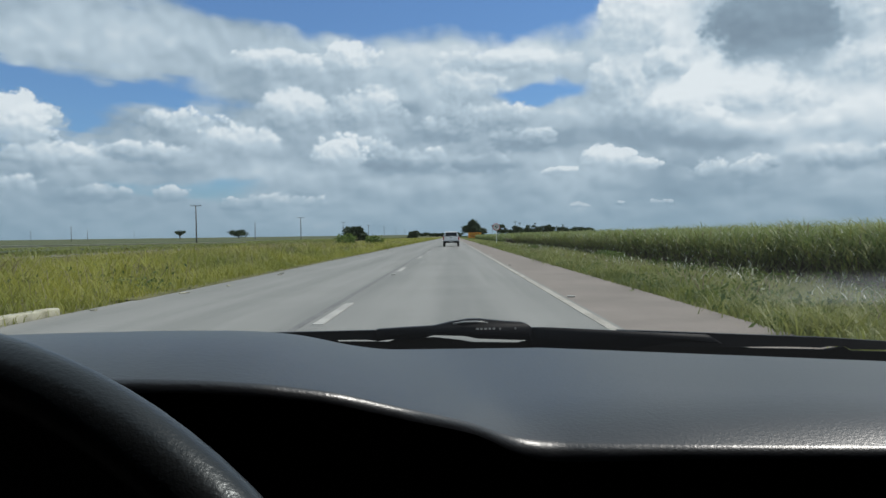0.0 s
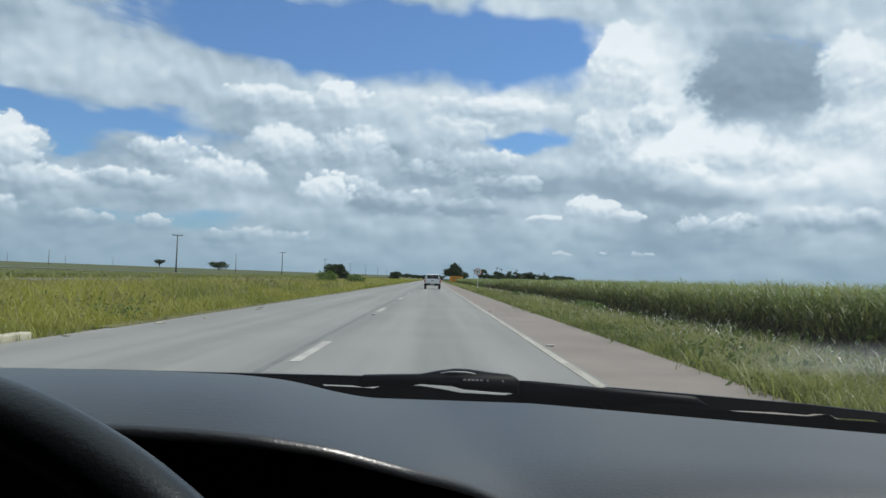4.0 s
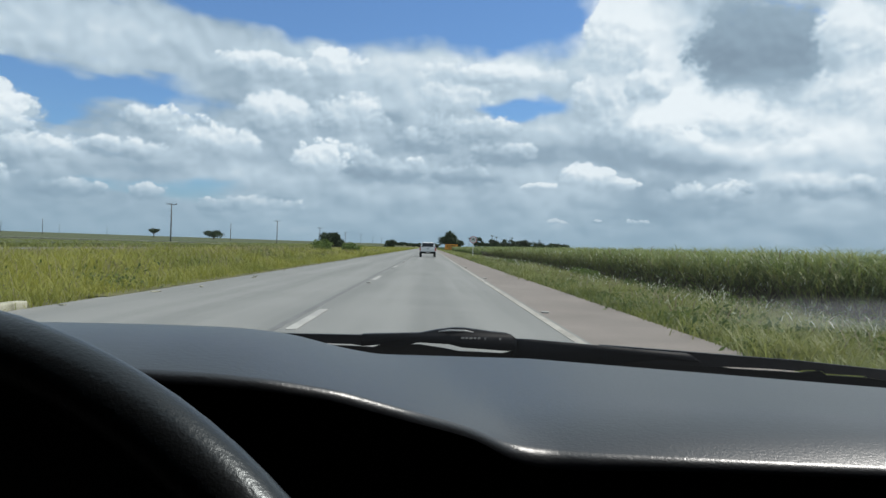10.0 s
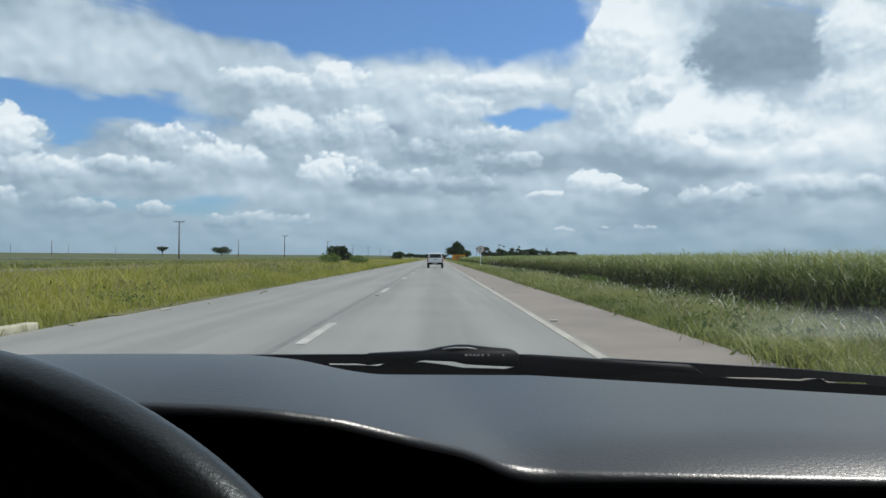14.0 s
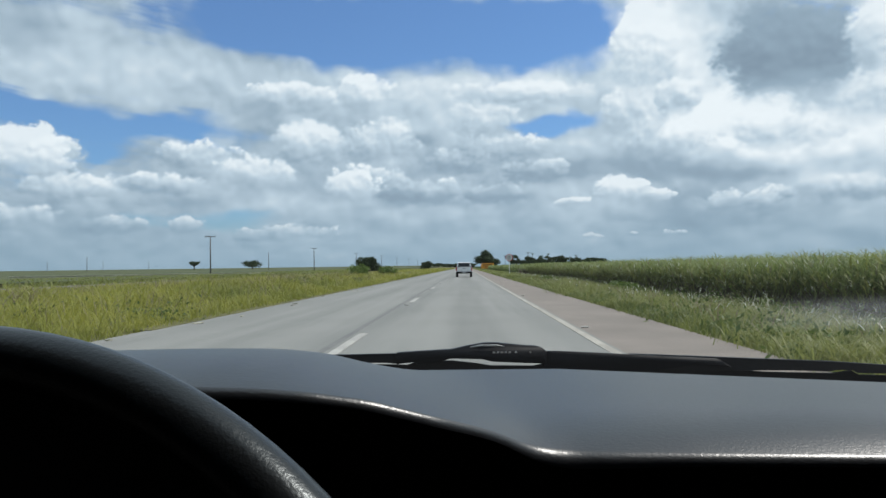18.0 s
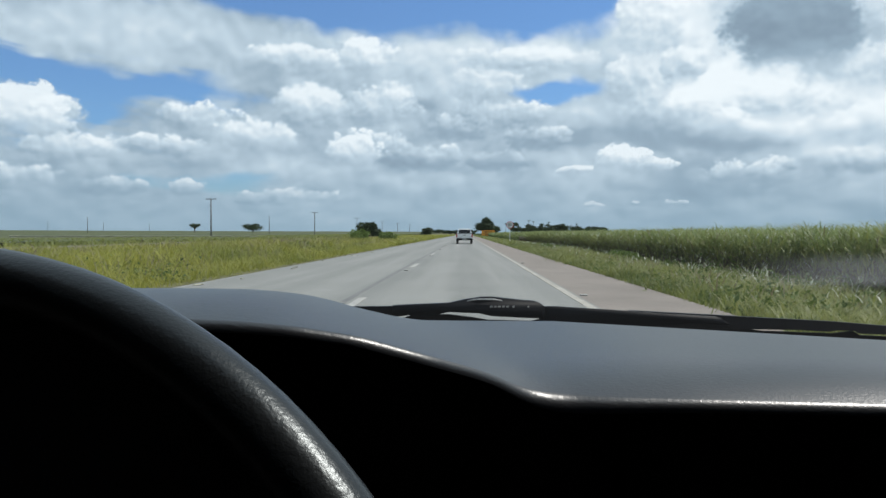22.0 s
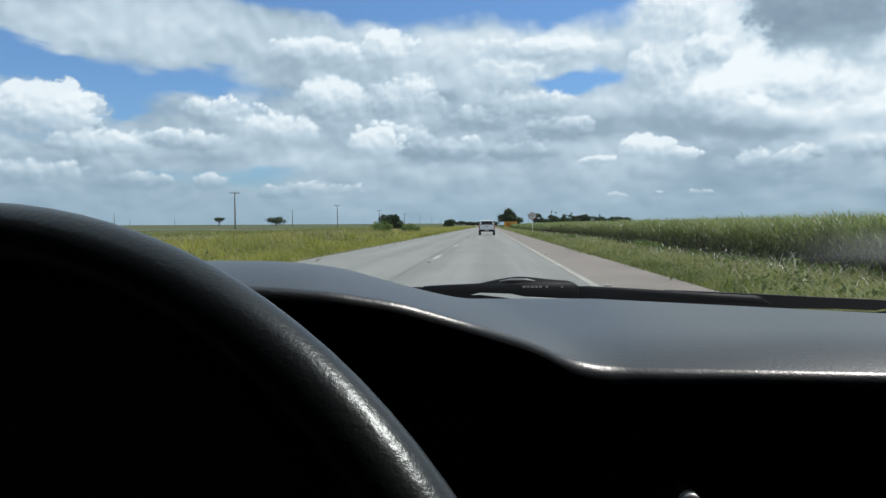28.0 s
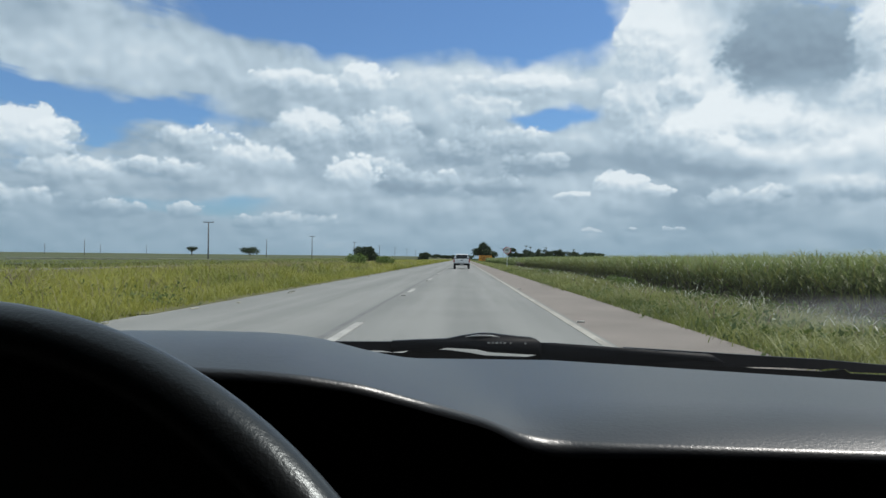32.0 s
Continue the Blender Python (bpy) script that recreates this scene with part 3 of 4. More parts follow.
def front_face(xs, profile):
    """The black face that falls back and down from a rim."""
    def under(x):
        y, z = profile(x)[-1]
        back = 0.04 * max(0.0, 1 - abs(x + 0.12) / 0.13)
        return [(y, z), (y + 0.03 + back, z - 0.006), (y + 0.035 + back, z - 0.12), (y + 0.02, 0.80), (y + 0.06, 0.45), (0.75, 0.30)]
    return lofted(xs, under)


def dashboard():
    xs = list(np.linspace(-0.50, -0.10, 50)[:-1]) + list(np.linspace(-0.10, 0.09, 150)[:-1]) + list(np.linspace(0.09, 0.70, 90))
    top = part("dashboard_top", lofted(xs, dash_profile), M_DASH, car, "dark grey grained plastic dashboard top with a sheen", smooth=True)
    # the face's near-black colour also carries the shade below the rim
    part("dashboard_face", front_face(xs, dash_profile), M_BLACK, top, "dashboard face with deep shade put into its black plastic", smooth=True)


def steering_wheel():
    ring, r = 0.1597, 0.0080
    lean, turn = radians(19.4), radians(-12.0)
    u = Vector((math.cos(turn), math.sin(turn), 0))
    v = Vector((-math.sin(turn) * math.sin(lean), math.cos(turn) * math.sin(lean), math.cos(lean)))
    n = v.cross(u)                                  # away from the driver
    place = Matrix((u, n, v)).transposed().to_4x4()
    place.translation = (-0.1373, 0.1053, 0.9282)

    bm = bmesh.new()
    rings = []
    for i in range(120):
        a = 2 * math.pi * i / 120
        out = Vector((math.cos(a), 0, math.sin(a)))
        rings.append([bm.verts.new(ring * out + r * (math.cos(q) * out + 1.15 * math.sin(q) * Vector((0, 1, 0)))) for q in (2 * math.pi * s / 24 for s in range(24))])
    for i in range(120):
        a, b = rings[i], rings[(i + 1) % 120]
        for s in range(24):
            bm.faces.new((a[s], a[(s + 1) % 24], b[(s + 1) % 24], b[s]))
    bmesh.ops.recalc_face_normals(bm, faces=bm.faces[:])
    bm.transform(place)
    wheel = part("steering_wheel", bm, M_WHEEL, car, "black leather-grained steering wheel rim", smooth=True)
    # added black disc that stands for the dark inside the rim
    pad = tube([(0, 0.000, 0), (0, 0.012, 0)], 0.157, 96)
    pad.transform(place)
    part("wheel_shade_disc", pad, M_BLACK, wheel, "added black disc filling the wheel in place of the shade inside it")
    for a in (195, 345, 270):
        w = Vector((math.cos(radians(a)), 0, math.sin(radians(a))))
        sp = tube([w * 0.10 + Vector((0, -0.004, 0)), w * 0.13 + Vector((0, -0.004, 0)), w * 0.154], [0.010, 0.010, 0.009], 10)
        sp.transform(place)
        part("spoke", sp, M_BLACK, wheel, smooth=True)
    col = tube([(0, 0.012, 0), (0, 0.20, -0.02)], 0.03, 14)
    col.transform(place)
    part("column", col, M_BLACK, wheel, smooth=True)


def outline_block(upper, lower, y0, y1):
    """A block whose front is drawn by an upper and a lower line of (x, z), from y0 to y1."""
    bm = bmesh.new()
    line = list(upper) + list(lower)[::-1]
    front = [bm.verts.new((x, y0, z)) for x, z in line]
    back = [bm.verts.new((x, y1, z)) for x, z in line]
    n = len(line)
    for i in range(n):
        bm.faces.new((front[i], front[(i + 1) % n], back[(i + 1) % n], back[i]))
    bm.faces.new(front[::-1])
    bm.faces.new(back)
    bmesh.ops.recalc_face_normals(bm, faces=bm.faces[:])
    return bm


def wipers():
    """Two wipers parked across each other at the foot of the glass, with gaps under their bridges."""
    blade = outline_block([(-0.252, 1.0312), (-0.244, 1.0324), (-0.16, 1.0332), (-0.048, 1.0345)], [(-0.252, 1.0300), (-0.20, 1.0288), (-0.0776, 1.0276), (-0.056, 1.0276), (-0.048, 1.0266)], 0.5455, 0.550)
    w = part("wiper", blade, M_WIPER, car, "black windscreen wiper lying along the foot of the windscreen")
    lower = outline_block([(-0.20, 1.0287), (-0.0780, 1.0275), (-0.0766, 1.0262), (-0.055, 1.0260), (-0.040, 1.0256), (-0.033, 1.0281)], [(-0.20, 1.0240), (-0.09, 1.0180), (-0.05, 1.0180), (-0.033, 1.0200)], 0.5462, 0.5495)
    part("rubber", lower, M_RUBBER, w, "black rubber lip under the blade")
    up = [(-0.0485, 1.0352), (-0.030, 1.0362), (-0.006, 1.0373), (0.006, 1.0400), (0.0188, 1.0420), (0.0275, 1.0420), (0.048, 1.0398), (0.0580, 1.0392), (0.0625, 1.0378), (0.066, 1.0350)]
    lo = [(-0.0485, 1.0268), (-0.034, 1.0284), (-0.022, 1.0270), (-0.006, 1.0308), (0.0169, 1.0300), (0.0255, 1.0280), (0.050, 1.0268), (0.0620, 1.0264), (0.064, 1.0258), (0.066, 1.0250)]
    hump = outline_block(up, lo, 0.541, 0.551)
    bmesh.ops.bevel(hump, geom=hump.edges[:], offset=0.0006, segments=2, affect="EDGES")
    con = part("connector", hump, M_WIPER, w, smooth=True)
    clip = tube([(0.008, 0.5412, 1.0392), (0.016, 0.5400, 1.0405), (0.027, 0.5400, 1.0405), (0.034, 0.5412, 1.0395)], [0.0004, 0.0007, 0.0007, 0.0004], 8)
    part("clip", clip, M_STEEL, con, "pale raised clip on the wiper connector")
    for x, wd in ((0.026, 0.0022), (0.0290, 0.0018), (0.0320, 0.0022), (0.0350, 0.0018), (0.038, 0.0020)):
        part("printed_mark", box(x, 0.5408, 1.0352, wd, 0.0005, 0.0013), M_STEEL, con, "small grey printed mark")
    for x in (0.0425, 0.0535):
        part("rivet", tube([(x, 0.5412, 1.0352), (x, 0.5398, 1.0352)], 0.0008, 10), M_STEEL, con)
    strap = outline_block([(-0.034, 1.0283), (-0.006, 1.0285), (0.012, 1.0264), (0.0232, 1.0245), (0.056, 1.0238), (0.066, 1.0262)], [(-0.034, 1.0195), (0.012, 1.0190), (0.066, 1.0185)], 0.5468, 0.5500)
    part("bridge", strap, M_RUBBER, w, "lower bridge of the wiper under a long gap")
    arm = outline_block([(0.064, 1.0350), (0.075, 1.0350), (0.111, 1.0330), (0.153, 1.0302), (0.195, 1.0280)], [(0.064, 1.0190), (0.14, 1.0190), (0.176, 1.0236), (0.206, 1.0214)], 0.5440, 0.5500)
    bmesh.ops.bevel(arm, geom=arm.edges[:], offset=0.0009, segments=2, affect="EDGES")
    part("arm", arm, M_WIPER, w, smooth=True)
    top = [(0.130, 1.0318), (0.195, 1.0287), (0.238, 1.0265), (0.280, 1.0245), (0.349, 1.0192), (0.47, 1.0085), (0.62, 0.9930)]
    low = [(0.130, 1.0200), (0.2198, 1.0182), (0.2291, 1.0182), (0.2546, 1.0179), (0.2800, 1.0168), (0.2840, 1.0178), (0.2985, 1.0176), (0.3015, 1.0154), (0.3314, 1.0146), (0.3335, 1.0132), (0.47, 0.9980), (0.62, 0.9840)]
    second = part("wiper", outline_block(top, low, 0.5505, 0.5555), M_WIPER, car, "second black wiper overlapping the first")
    under = outline_block([(0.130, 1.0200), (0.2198, 1.0180), (0.2310, 1.0168), (0.2823, 1.0152), (0.2972, 1.0172), (0.3020, 1.0140), (0.3335, 1.0128), (0.345, 1.0115), (0.62, 0.9835)], [(0.130, 1.0100), (0.33, 1.0040), (0.62, 0.9700)], 0.5512, 0.5550)
    part("rubber", under, M_RUBBER, second, "black rubber lip with narrow gaps above it")
    # black scuttle panel at the foot of the glass
    cowl_up = [(-0.60, 0.97), (-0.27, 1.004), (-0.12, 1.018), (-0.09, 1.0205), (0.02, 1.0215), (0.066, 1.0212), (0.15, 1.0185), (0.24, 1.0135), (0.34, 1.0085), (0.50, 0.9960), (0.95, 0.970)]
    part("scuttle_panel", outline_block(cowl_up, [(x, 0.90) for x, _ in cowl_up], 0.558, 0.566), M_RUBBER, car)


def glass_material():
    m = bpy.data.materials.new("windscreen_glass")
    m.use_nodes = True
    k = Nodes(m.node_tree)
    clear = k.add("ShaderNodeBsdfTransparent", ((0.965, 0.975, 0.97, 1),))
    gloss = k.add("ShaderNodeBsdfGlossy", {"Roughness": 0.02})
    fac = k.math("MULTIPLY", k.add("ShaderNodeFresnel", (1.45,)).outputs[0], 0.45)
    pane = k.add("ShaderNodeMixShader", (fac, clear.outputs[0], gloss.outputs[0])).outputs[0]
    # dusty film, faint all over; passenger-side streak painted in for the dashboard's reflection
    at = k.add("ShaderNodeTexCoord").outputs["Object"]
    xyz = k.add("ShaderNodeSeparateXYZ", (at,)).outputs
    dash_reflection = k.math("MULTIPLY", k.smooth(xyz[2], 1.052, 1.061), k.smooth(xyz[2], 1.069, 1.080, 1.0, 0.0))
    dash_reflection = k.math("MULTIPLY", dash_reflection, k.smooth(xyz[0], 0.17, 0.30))
    patchy = k.noise(at, 14.0, 4.0, 0.6)
    film = k.math("ADD", k.math("MULTIPLY", k.math("MULTIPLY", dash_reflection, patchy), 0.34), 0.010)
    dust_glare = k.add("ShaderNodeBsdfTranslucent", ((0.55, 0.57, 0.58, 1),))
    k.add("ShaderNodeOutputMaterial", (k.add("ShaderNodeMixShader", (film, pane, dust_glare.outputs[0])).outputs[0],))
    return m


def cabin():
    m = glass_material()
    bm = bmesh.new()
    corners = [bm.verts.new(p) for p in ((-0.56, 0.533, 1.0), (0.96, 0.533, 1.0), (0.90, 0.10, 1.46), (-0.50, 0.10, 1.46))]
    bm.faces.new(corners)
    pane = part("windscreen", bm, m, car, "clear raked windscreen glass")
    pane.visible_shadow = False
    # unseen shell added round the cabin, lined dark to hold its light down
    part("roof", box(0.2, -0.78, 1.49, 1.52, 1.80, 0.04, 0.015), M_CLOTH, car, "unseen car roof with a dark lining that keeps the cabin dim")
    for x in (-0.60, 1.00):
        part("side_panel", box(x, -0.55, 0.86, 0.05, 2.3, 1.22), M_CLOTH, car)
        s = 1 if x > 0 else -1
        part("pillar", tube([(x - 0.02 * s, 0.56, 0.98), (x - 0.08 * s, 0.12, 1.48)], 0.045, 12), M_CLOTH, car)
    part("rear_wall", box(0.2, -1.68, 0.86, 1.55, 0.05, 1.22), M_CLOTH, car)
    part("floor_pan", box(0.2, -0.5, 0.26, 1.54, 2.3, 0.04), M_CLOTH, car)
    knob = part("knob", tube([(0.066, 0.290, 0.988), (0.066, 0.234, 0.989), (0.066, 0.232, 0.989)], [0.0030, 0.0030, 0.0024], 16), M_BLACK, car, "small round black dashboard knob", smooth=True)
    part("knob_ring", tube([(0.066, 0.2345, 0.989), (0.066, 0.2315, 0.989), (0.066, 0.2305, 0.989)], [0.0036, 0.0036, 0.0028], 18), M_STEEL, knob, "chrome ring", smooth=True)


dashboard()
steering_wheel()
wipers()
cabin()


# ---------------------------------------------------------------- grass and sugar cane
def scatter(n, x0, x1, y0, y1, near=1.0):
    """Random places on the ground in a stretch of the plan, thicker towards y0 where near is above 1."""
    x = RNG.uniform(x0, x1, n)
    y = y0 + (y1 - y0) * RNG.uniform(0, 1, n) ** near
    z = np.array([ground_height(a, b) for a, b in zip(x, y)])
    return np.stack([x, y, z], -1)


def clumped(p, size):
    """0 to 1 by place, in patches of about that many metres."""
    return np.array([0.5 + 0.5 * noise.noise((a / size, b / size, 3.1)) for a, b, _ in p])


def grass(n, x0, x1, y0, y1, low, high, width, near=1.6, lean=0.28, patch=2.5):
    p = scatter(n, x0, x1, y0, y1, near)
    c = clumped(p, patch)
    h = (low + (high - low) * c) * RNG.uniform(0.6, 1.15, n)
    w = width * RNG.uniform(0.6, 1.4, n) * (1 + p[:, 1] / 45.0)
    p[:, 2] -= 0.03
    return blades(p, h, w, RNG.uniform(0.05, 2 * lean, n), RNG.uniform(0.0, 0.5, n)[0] + 0.25, 3)


def leaf_quads(centres, size):
    """Small tilted quads round the given centres."""
    n = len(centres)
    a = RNG.normal(size=(n, 3))
    a /= np.linalg.norm(a, axis=1)[:, None]
    b = np.cross(a, RNG.normal(size=(n, 3)))
    b /= np.linalg.norm(b, axis=1)[:, None]
    s = (size * RNG.uniform(0.5, 1.3, n))[:, None]
    v = np.stack([centres - a * s, centres + b * s * 0.45, centres + a * s, centres - b * s * 0.45], 1).reshape(-1, 3)
    return v, np.arange(4 * n).reshape(-1, 4)


def tufts(n, x0, x1, y0, y1, height, width, leaves=46, radius=0.22):
    """Thick clumps of long leaves fanning out of one root."""
    roots = np.repeat(scatter(n, x0, x1, y0, y1, 1.5), leaves, 0)
    h = np.repeat(height * RNG.uniform(0.5, 1.3, n), leaves) * RNG.uniform(0.5, 1.1, n * leaves)
    roots[:, :2] += RNG.normal(size=(n * leaves, 2)) * radius
    roots[:, 2] -= 0.03
    w = width * RNG.uniform(0.6, 1.4, n * leaves) * (1 + roots[:, 1] / 45.0)
    return blades(roots, h, w, RNG.uniform(0.1, 1.0, n * leaves), 0.4, 3)


def verge_left():
    pieces = [grass(30000, -15, ROAD_L - 0.15, 5, 75, 0.14, 0.66, 0.012, patch=1.8), grass(22000, -20, -9, 8, 110, 0.22, 0.80, 0.016, patch=4.0), grass(14000, -25, -17, 8, 140, 0.35, 0.80, 0.018, patch=6.0),
              grass(26000, -25, ROAD_L - 0.1, 70, 420, 0.3, 0.85, 0.020, 1.8, patch=7.0), grass(5000, -7.0, ROAD_L + 0.05, 5, 60, 0.10, 0.30, 0.010),
              tufts(120, -18, -6.6, 8, 90, 0.75, 0.014, 60, 0.4)]
    stuff("verge_grass", pieces, M_GRASS, "tall yellow-green grass on the median verge", "grass")
    dry = [grass(8000, -25, -17, 10, 170, 0.45, 0.85, 0.014, 1.3, 0.15, patch=5.0), grass(3500, -18, -6.5, 6, 110, 0.5, 1.0, 0.008, 1.4, 0.15, patch=3.0), tufts(70, -24, -9, 12, 130, 0.8, 0.014, 40, 0.3)]
    stuff("dry_grass", dry, M_STRAW, "pale dry seed-head grass among the green verge", "grass")
    far = [grass(22000, -60, -33, 20, 500, 0.5, 0.9, 0.05, 1.6)]
    stuff("far_grass", far, M_GRASS_R, "green grass beyond the opposite carriageway", "grass")


def herbs(n, x0, x1, y0, y1, size, leaf, per=90):
    """Low leafy mounds of small broad leaves."""
    roots = scatter(n, x0, x1, y0, y1, 1.5)
    out = []
    for r in roots:
        s = size * RNG.uniform(0.5, 1.4)
        d = RNG.normal(size=(per, 3)) * np.array([s, s, s * 0.42])
        d[:, 2] = np.abs(d[:, 2])
        out.append(r + d)
    return leaf_quads(np.concatenate(out), leaf)


def verge_right():
    pieces = [grass(34000, ROAD_R + 0.1, 8.2, 5, 75, 0.02, 0.50, 0.007, patch=1.1), grass(18000, 5.0, 8.6, 6, 90, 0.05, 0.65, 0.008, patch=2.2), grass(8000, 8.3, 9.9, 6, 90, 0.10, 0.35, 0.008, patch=1.3),
              grass(20000, ROAD_R + 0.1, 9.8, 70, 420, 0.2, 0.75, 0.020, 1.8, patch=3.0), grass(4000, ROAD_R - 0.08, 4.4, 5, 60, 0.08, 0.22, 0.010),
              tufts(150, 5.0, 9.0, 7, 85, 0.50, 0.010, 90), tufts(170, ROAD_R + 0.2, 6.5, 7, 70, 0.34, 0.008, 60, 0.16)]
    stuff("verge_grass", pieces, M_GRASS_R, "rough clumped green grass sloping from the shoulder to the cane", "grass")
    bright = [tufts(260, ROAD_R + 0.25, 7.8, 7, 120, 0.40, 0.009, 84, 0.24), tufts(40, 6.0, 8.4, 8, 110, 0.55, 0.010, 84, 0.25)]
    stuff("bright_tufts", bright, M_TUFT, "bright yellow-green grass tufts catching the sun", "grass")
    stuff("verge_herbs", [herbs(110, ROAD_R + 0.3, 5.2, 8, 110, 0.22, 0.045, 170), herbs(90, 4.6, 8.5, 8, 90, 0.30, 0.06, 170), herbs(110, 7.8, 9.9, 8, 110, 0.42, 0.08, 170)], M_HERB, "dark broad-leaved weeds among the verge grass", "weeds")
    dry = [grass(1500, 4.5, 9.6, 6, 90, 0.25, 0.75, 0.016, 1.4, 0.35), tufts(30, 5, 9.6, 8, 90, 0.6, 0.016, 22, 0.25)]
    stuff("dry_grass", dry, M_STRAW, "straw-coloured dry grass lying in the verge", "grass")
    reeds = [tufts(22, 6.2, 9.8, 8, 90, 0.60, 0.012, 26, 0.22)]
    stuff("silver_reeds", reeds, M_SILVER, "clumps of pale silvery reeds at the foot of the cane", "reeds")
    shine = scatter(520, 4.6, 10.6, 7, 80, 1.3)
    shine[:, 2] += RNG.uniform(0.1, 0.55, 520) + np.where(shine[:, 0] > CANE_X - 0.2, RNG.uniform(0.1, 1.2, 520), 0.0)
    v, f = blades(shine, RNG.uniform(0.07, 0.17, 520), RNG.uniform(0.012, 0.026, 520) * (1 + shine[:, 1] / 60.0), RNG.uniform(0.2, 0.9, 520), 0.6, 3)
    # pale pieces on the cane front, sun glints painted as leaf colour
    glint = scatter(1100, CANE_X - 0.25, CANE_X + 0.5, 7, 90, 1.3)
    glint[:, 2] += RNG.uniform(0.25, 1.55, 1100)
    more = blades(glint, RNG.uniform(0.07, 0.24, 1100), RNG.uniform(0.014, 0.028, 1100) * (1 + glint[:, 1] / 60.0), RNG.uniform(0.2, 1.0, 1100), 0.6, 3)
    stuff("silver_glint_leaves", [(v, f), more], M_SILVER, "curled silvery leaves, with sun glints on verge and cane put into their pale colour", "leaves")


CANE_X = 9.7


def cane_leaves(n, x0, x1, y0, y1, lo, hi, length, width, near=1.5, lean=0.35):
    p = scatter(n, x0, x1, y0, y1, near)
    c = clumped(p, 1.3)
    p[:, 2] += RNG.uniform(lo, hi, n) * (0.8 + 0.35 * c)
    h = length * RNG.uniform(0.6, 1.2, n)
    w = width * RNG.uniform(0.6, 1.3, n) * (1 + p[:, 1] / 50.0)
    return blades(p, h, w, RNG.uniform(0.03, lean, n), 0.85, 4)


def cane_field():
    pieces = [cane_leaves(40000, CANE_X, CANE_X + 2.4, 6, 120, 0.58, 1.28, 0.80, 0.020, lean=0.8), cane_leaves(8000, CANE_X + 0.0, CANE_X + 1.5, 6, 110, 0.15, 0.7, 0.65, 0.020, lean=0.9),
              cane_leaves(14000, CANE_X, CANE_X + 2.6, 100, 420, 0.4, 1.25, 0.95, 0.035),
              cane_leaves(32000, CANE_X + 2.2, 38, 8, 160, 0.98, 1.48, 0.72, 0.024, 1.4, 0.8), cane_leaves(14000, CANE_X + 2.2, 90, 120, 500, 1.05, 1.45, 0.85, 0.05, 1.6)]
    stuff("sugar_cane", pieces, M_CANE, "dense green sugar cane with long arching leaves", "sugar cane")
    dry = [cane_leaves(700, CANE_X - 0.2, CANE_X + 1.2, 6, 120, 0.1, 0.8, 0.40, 0.016, 1.4, 1.0), cane_leaves(700, CANE_X - 0.1, CANE_X + 2, 6, 110, 0.7, 1.4, 0.6, 0.024, 1.4, 1.2)]
    stuff("dry_cane_leaves", dry, M_STRAW, "dry straw-coloured leaves hanging low on the cane", "sugar cane")
    # a lighter green on part of the cane paints leaves lit by the sun
    pale = [cane_leaves(4200, CANE_X - 0.2, CANE_X + 2, 6, 120, 0.6, 1.5, 0.45, 0.030, 1.4, 0.9), cane_leaves(3600, CANE_X - 0.4, CANE_X + 0.3, 6, 120, 0.3, 1.2, 0.40, 0.022, 1.4, 1.2)]
    stuff("sunlit_cane_leaves", pale, M_TUFT, "bent cane leaves with sunlight put into their paler green", "sugar cane")
    plumes = [cane_leaves(70, CANE_X + 0.3, 15, 9, 140, 1.35, 1.50, 0.55, 0.030, 1.3, 0.15)]
    stuff("cane_plumes", plumes, M_STRAW, "pale seed plumes standing above the cane", "sugar cane")
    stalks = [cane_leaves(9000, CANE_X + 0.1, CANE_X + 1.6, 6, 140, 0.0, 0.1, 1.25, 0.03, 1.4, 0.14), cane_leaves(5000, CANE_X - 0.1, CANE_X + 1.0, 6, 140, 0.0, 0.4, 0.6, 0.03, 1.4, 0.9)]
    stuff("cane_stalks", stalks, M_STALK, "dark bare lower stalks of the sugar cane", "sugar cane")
    xs = [CANE_X + 1.7, CANE_X + 1.75, 13, 15, 17, 19, 22, 26, 32, 40, 55, 80, 120, 200, 350, 700, 1500, 3500]
    ys = list(np.arange(-20, 120, 2.0)) + list(np.arange(120, 400, 10.0)) + [400, 460, 540, 650, 800, 1000, 1400, 2200, 3600]
    bm = sheet(xs, ys, lambda x, y: -0.55 if x == CANE_X + 1.7 else 1.10 + 0.25 * noise.noise((x * 0.6, y * 0.6, 0)) + 0.12 * noise.noise((x * 1.7, y * 1.7, 5)))
    tagged(part("cane_canopy", bm, M_CANOPY, None, smooth=True), "even green top of the wide cane field", "sugar cane", kind="stuff")


verge_left()
verge_right()
cane_field()


# ---------------------------------------------------------------- trees, shrubs and palms
def crown_points(lobes, per):
    out = []
    for cx, cy, cz, rx, rz in lobes:
        d = RNG.normal(size=(per, 3))
        d /= np.linalg.norm(d, axis=1)[:, None]
        r = RNG.uniform(0.35, 1.0, per)[:, None] ** 0.6 * (1 + 0.18 * RNG.normal(size=(per, 1)))
        out.append(np.array([cx, cy, cz]) + d * r * np.array([rx, rx, rz]))
    return np.concatenate(out)


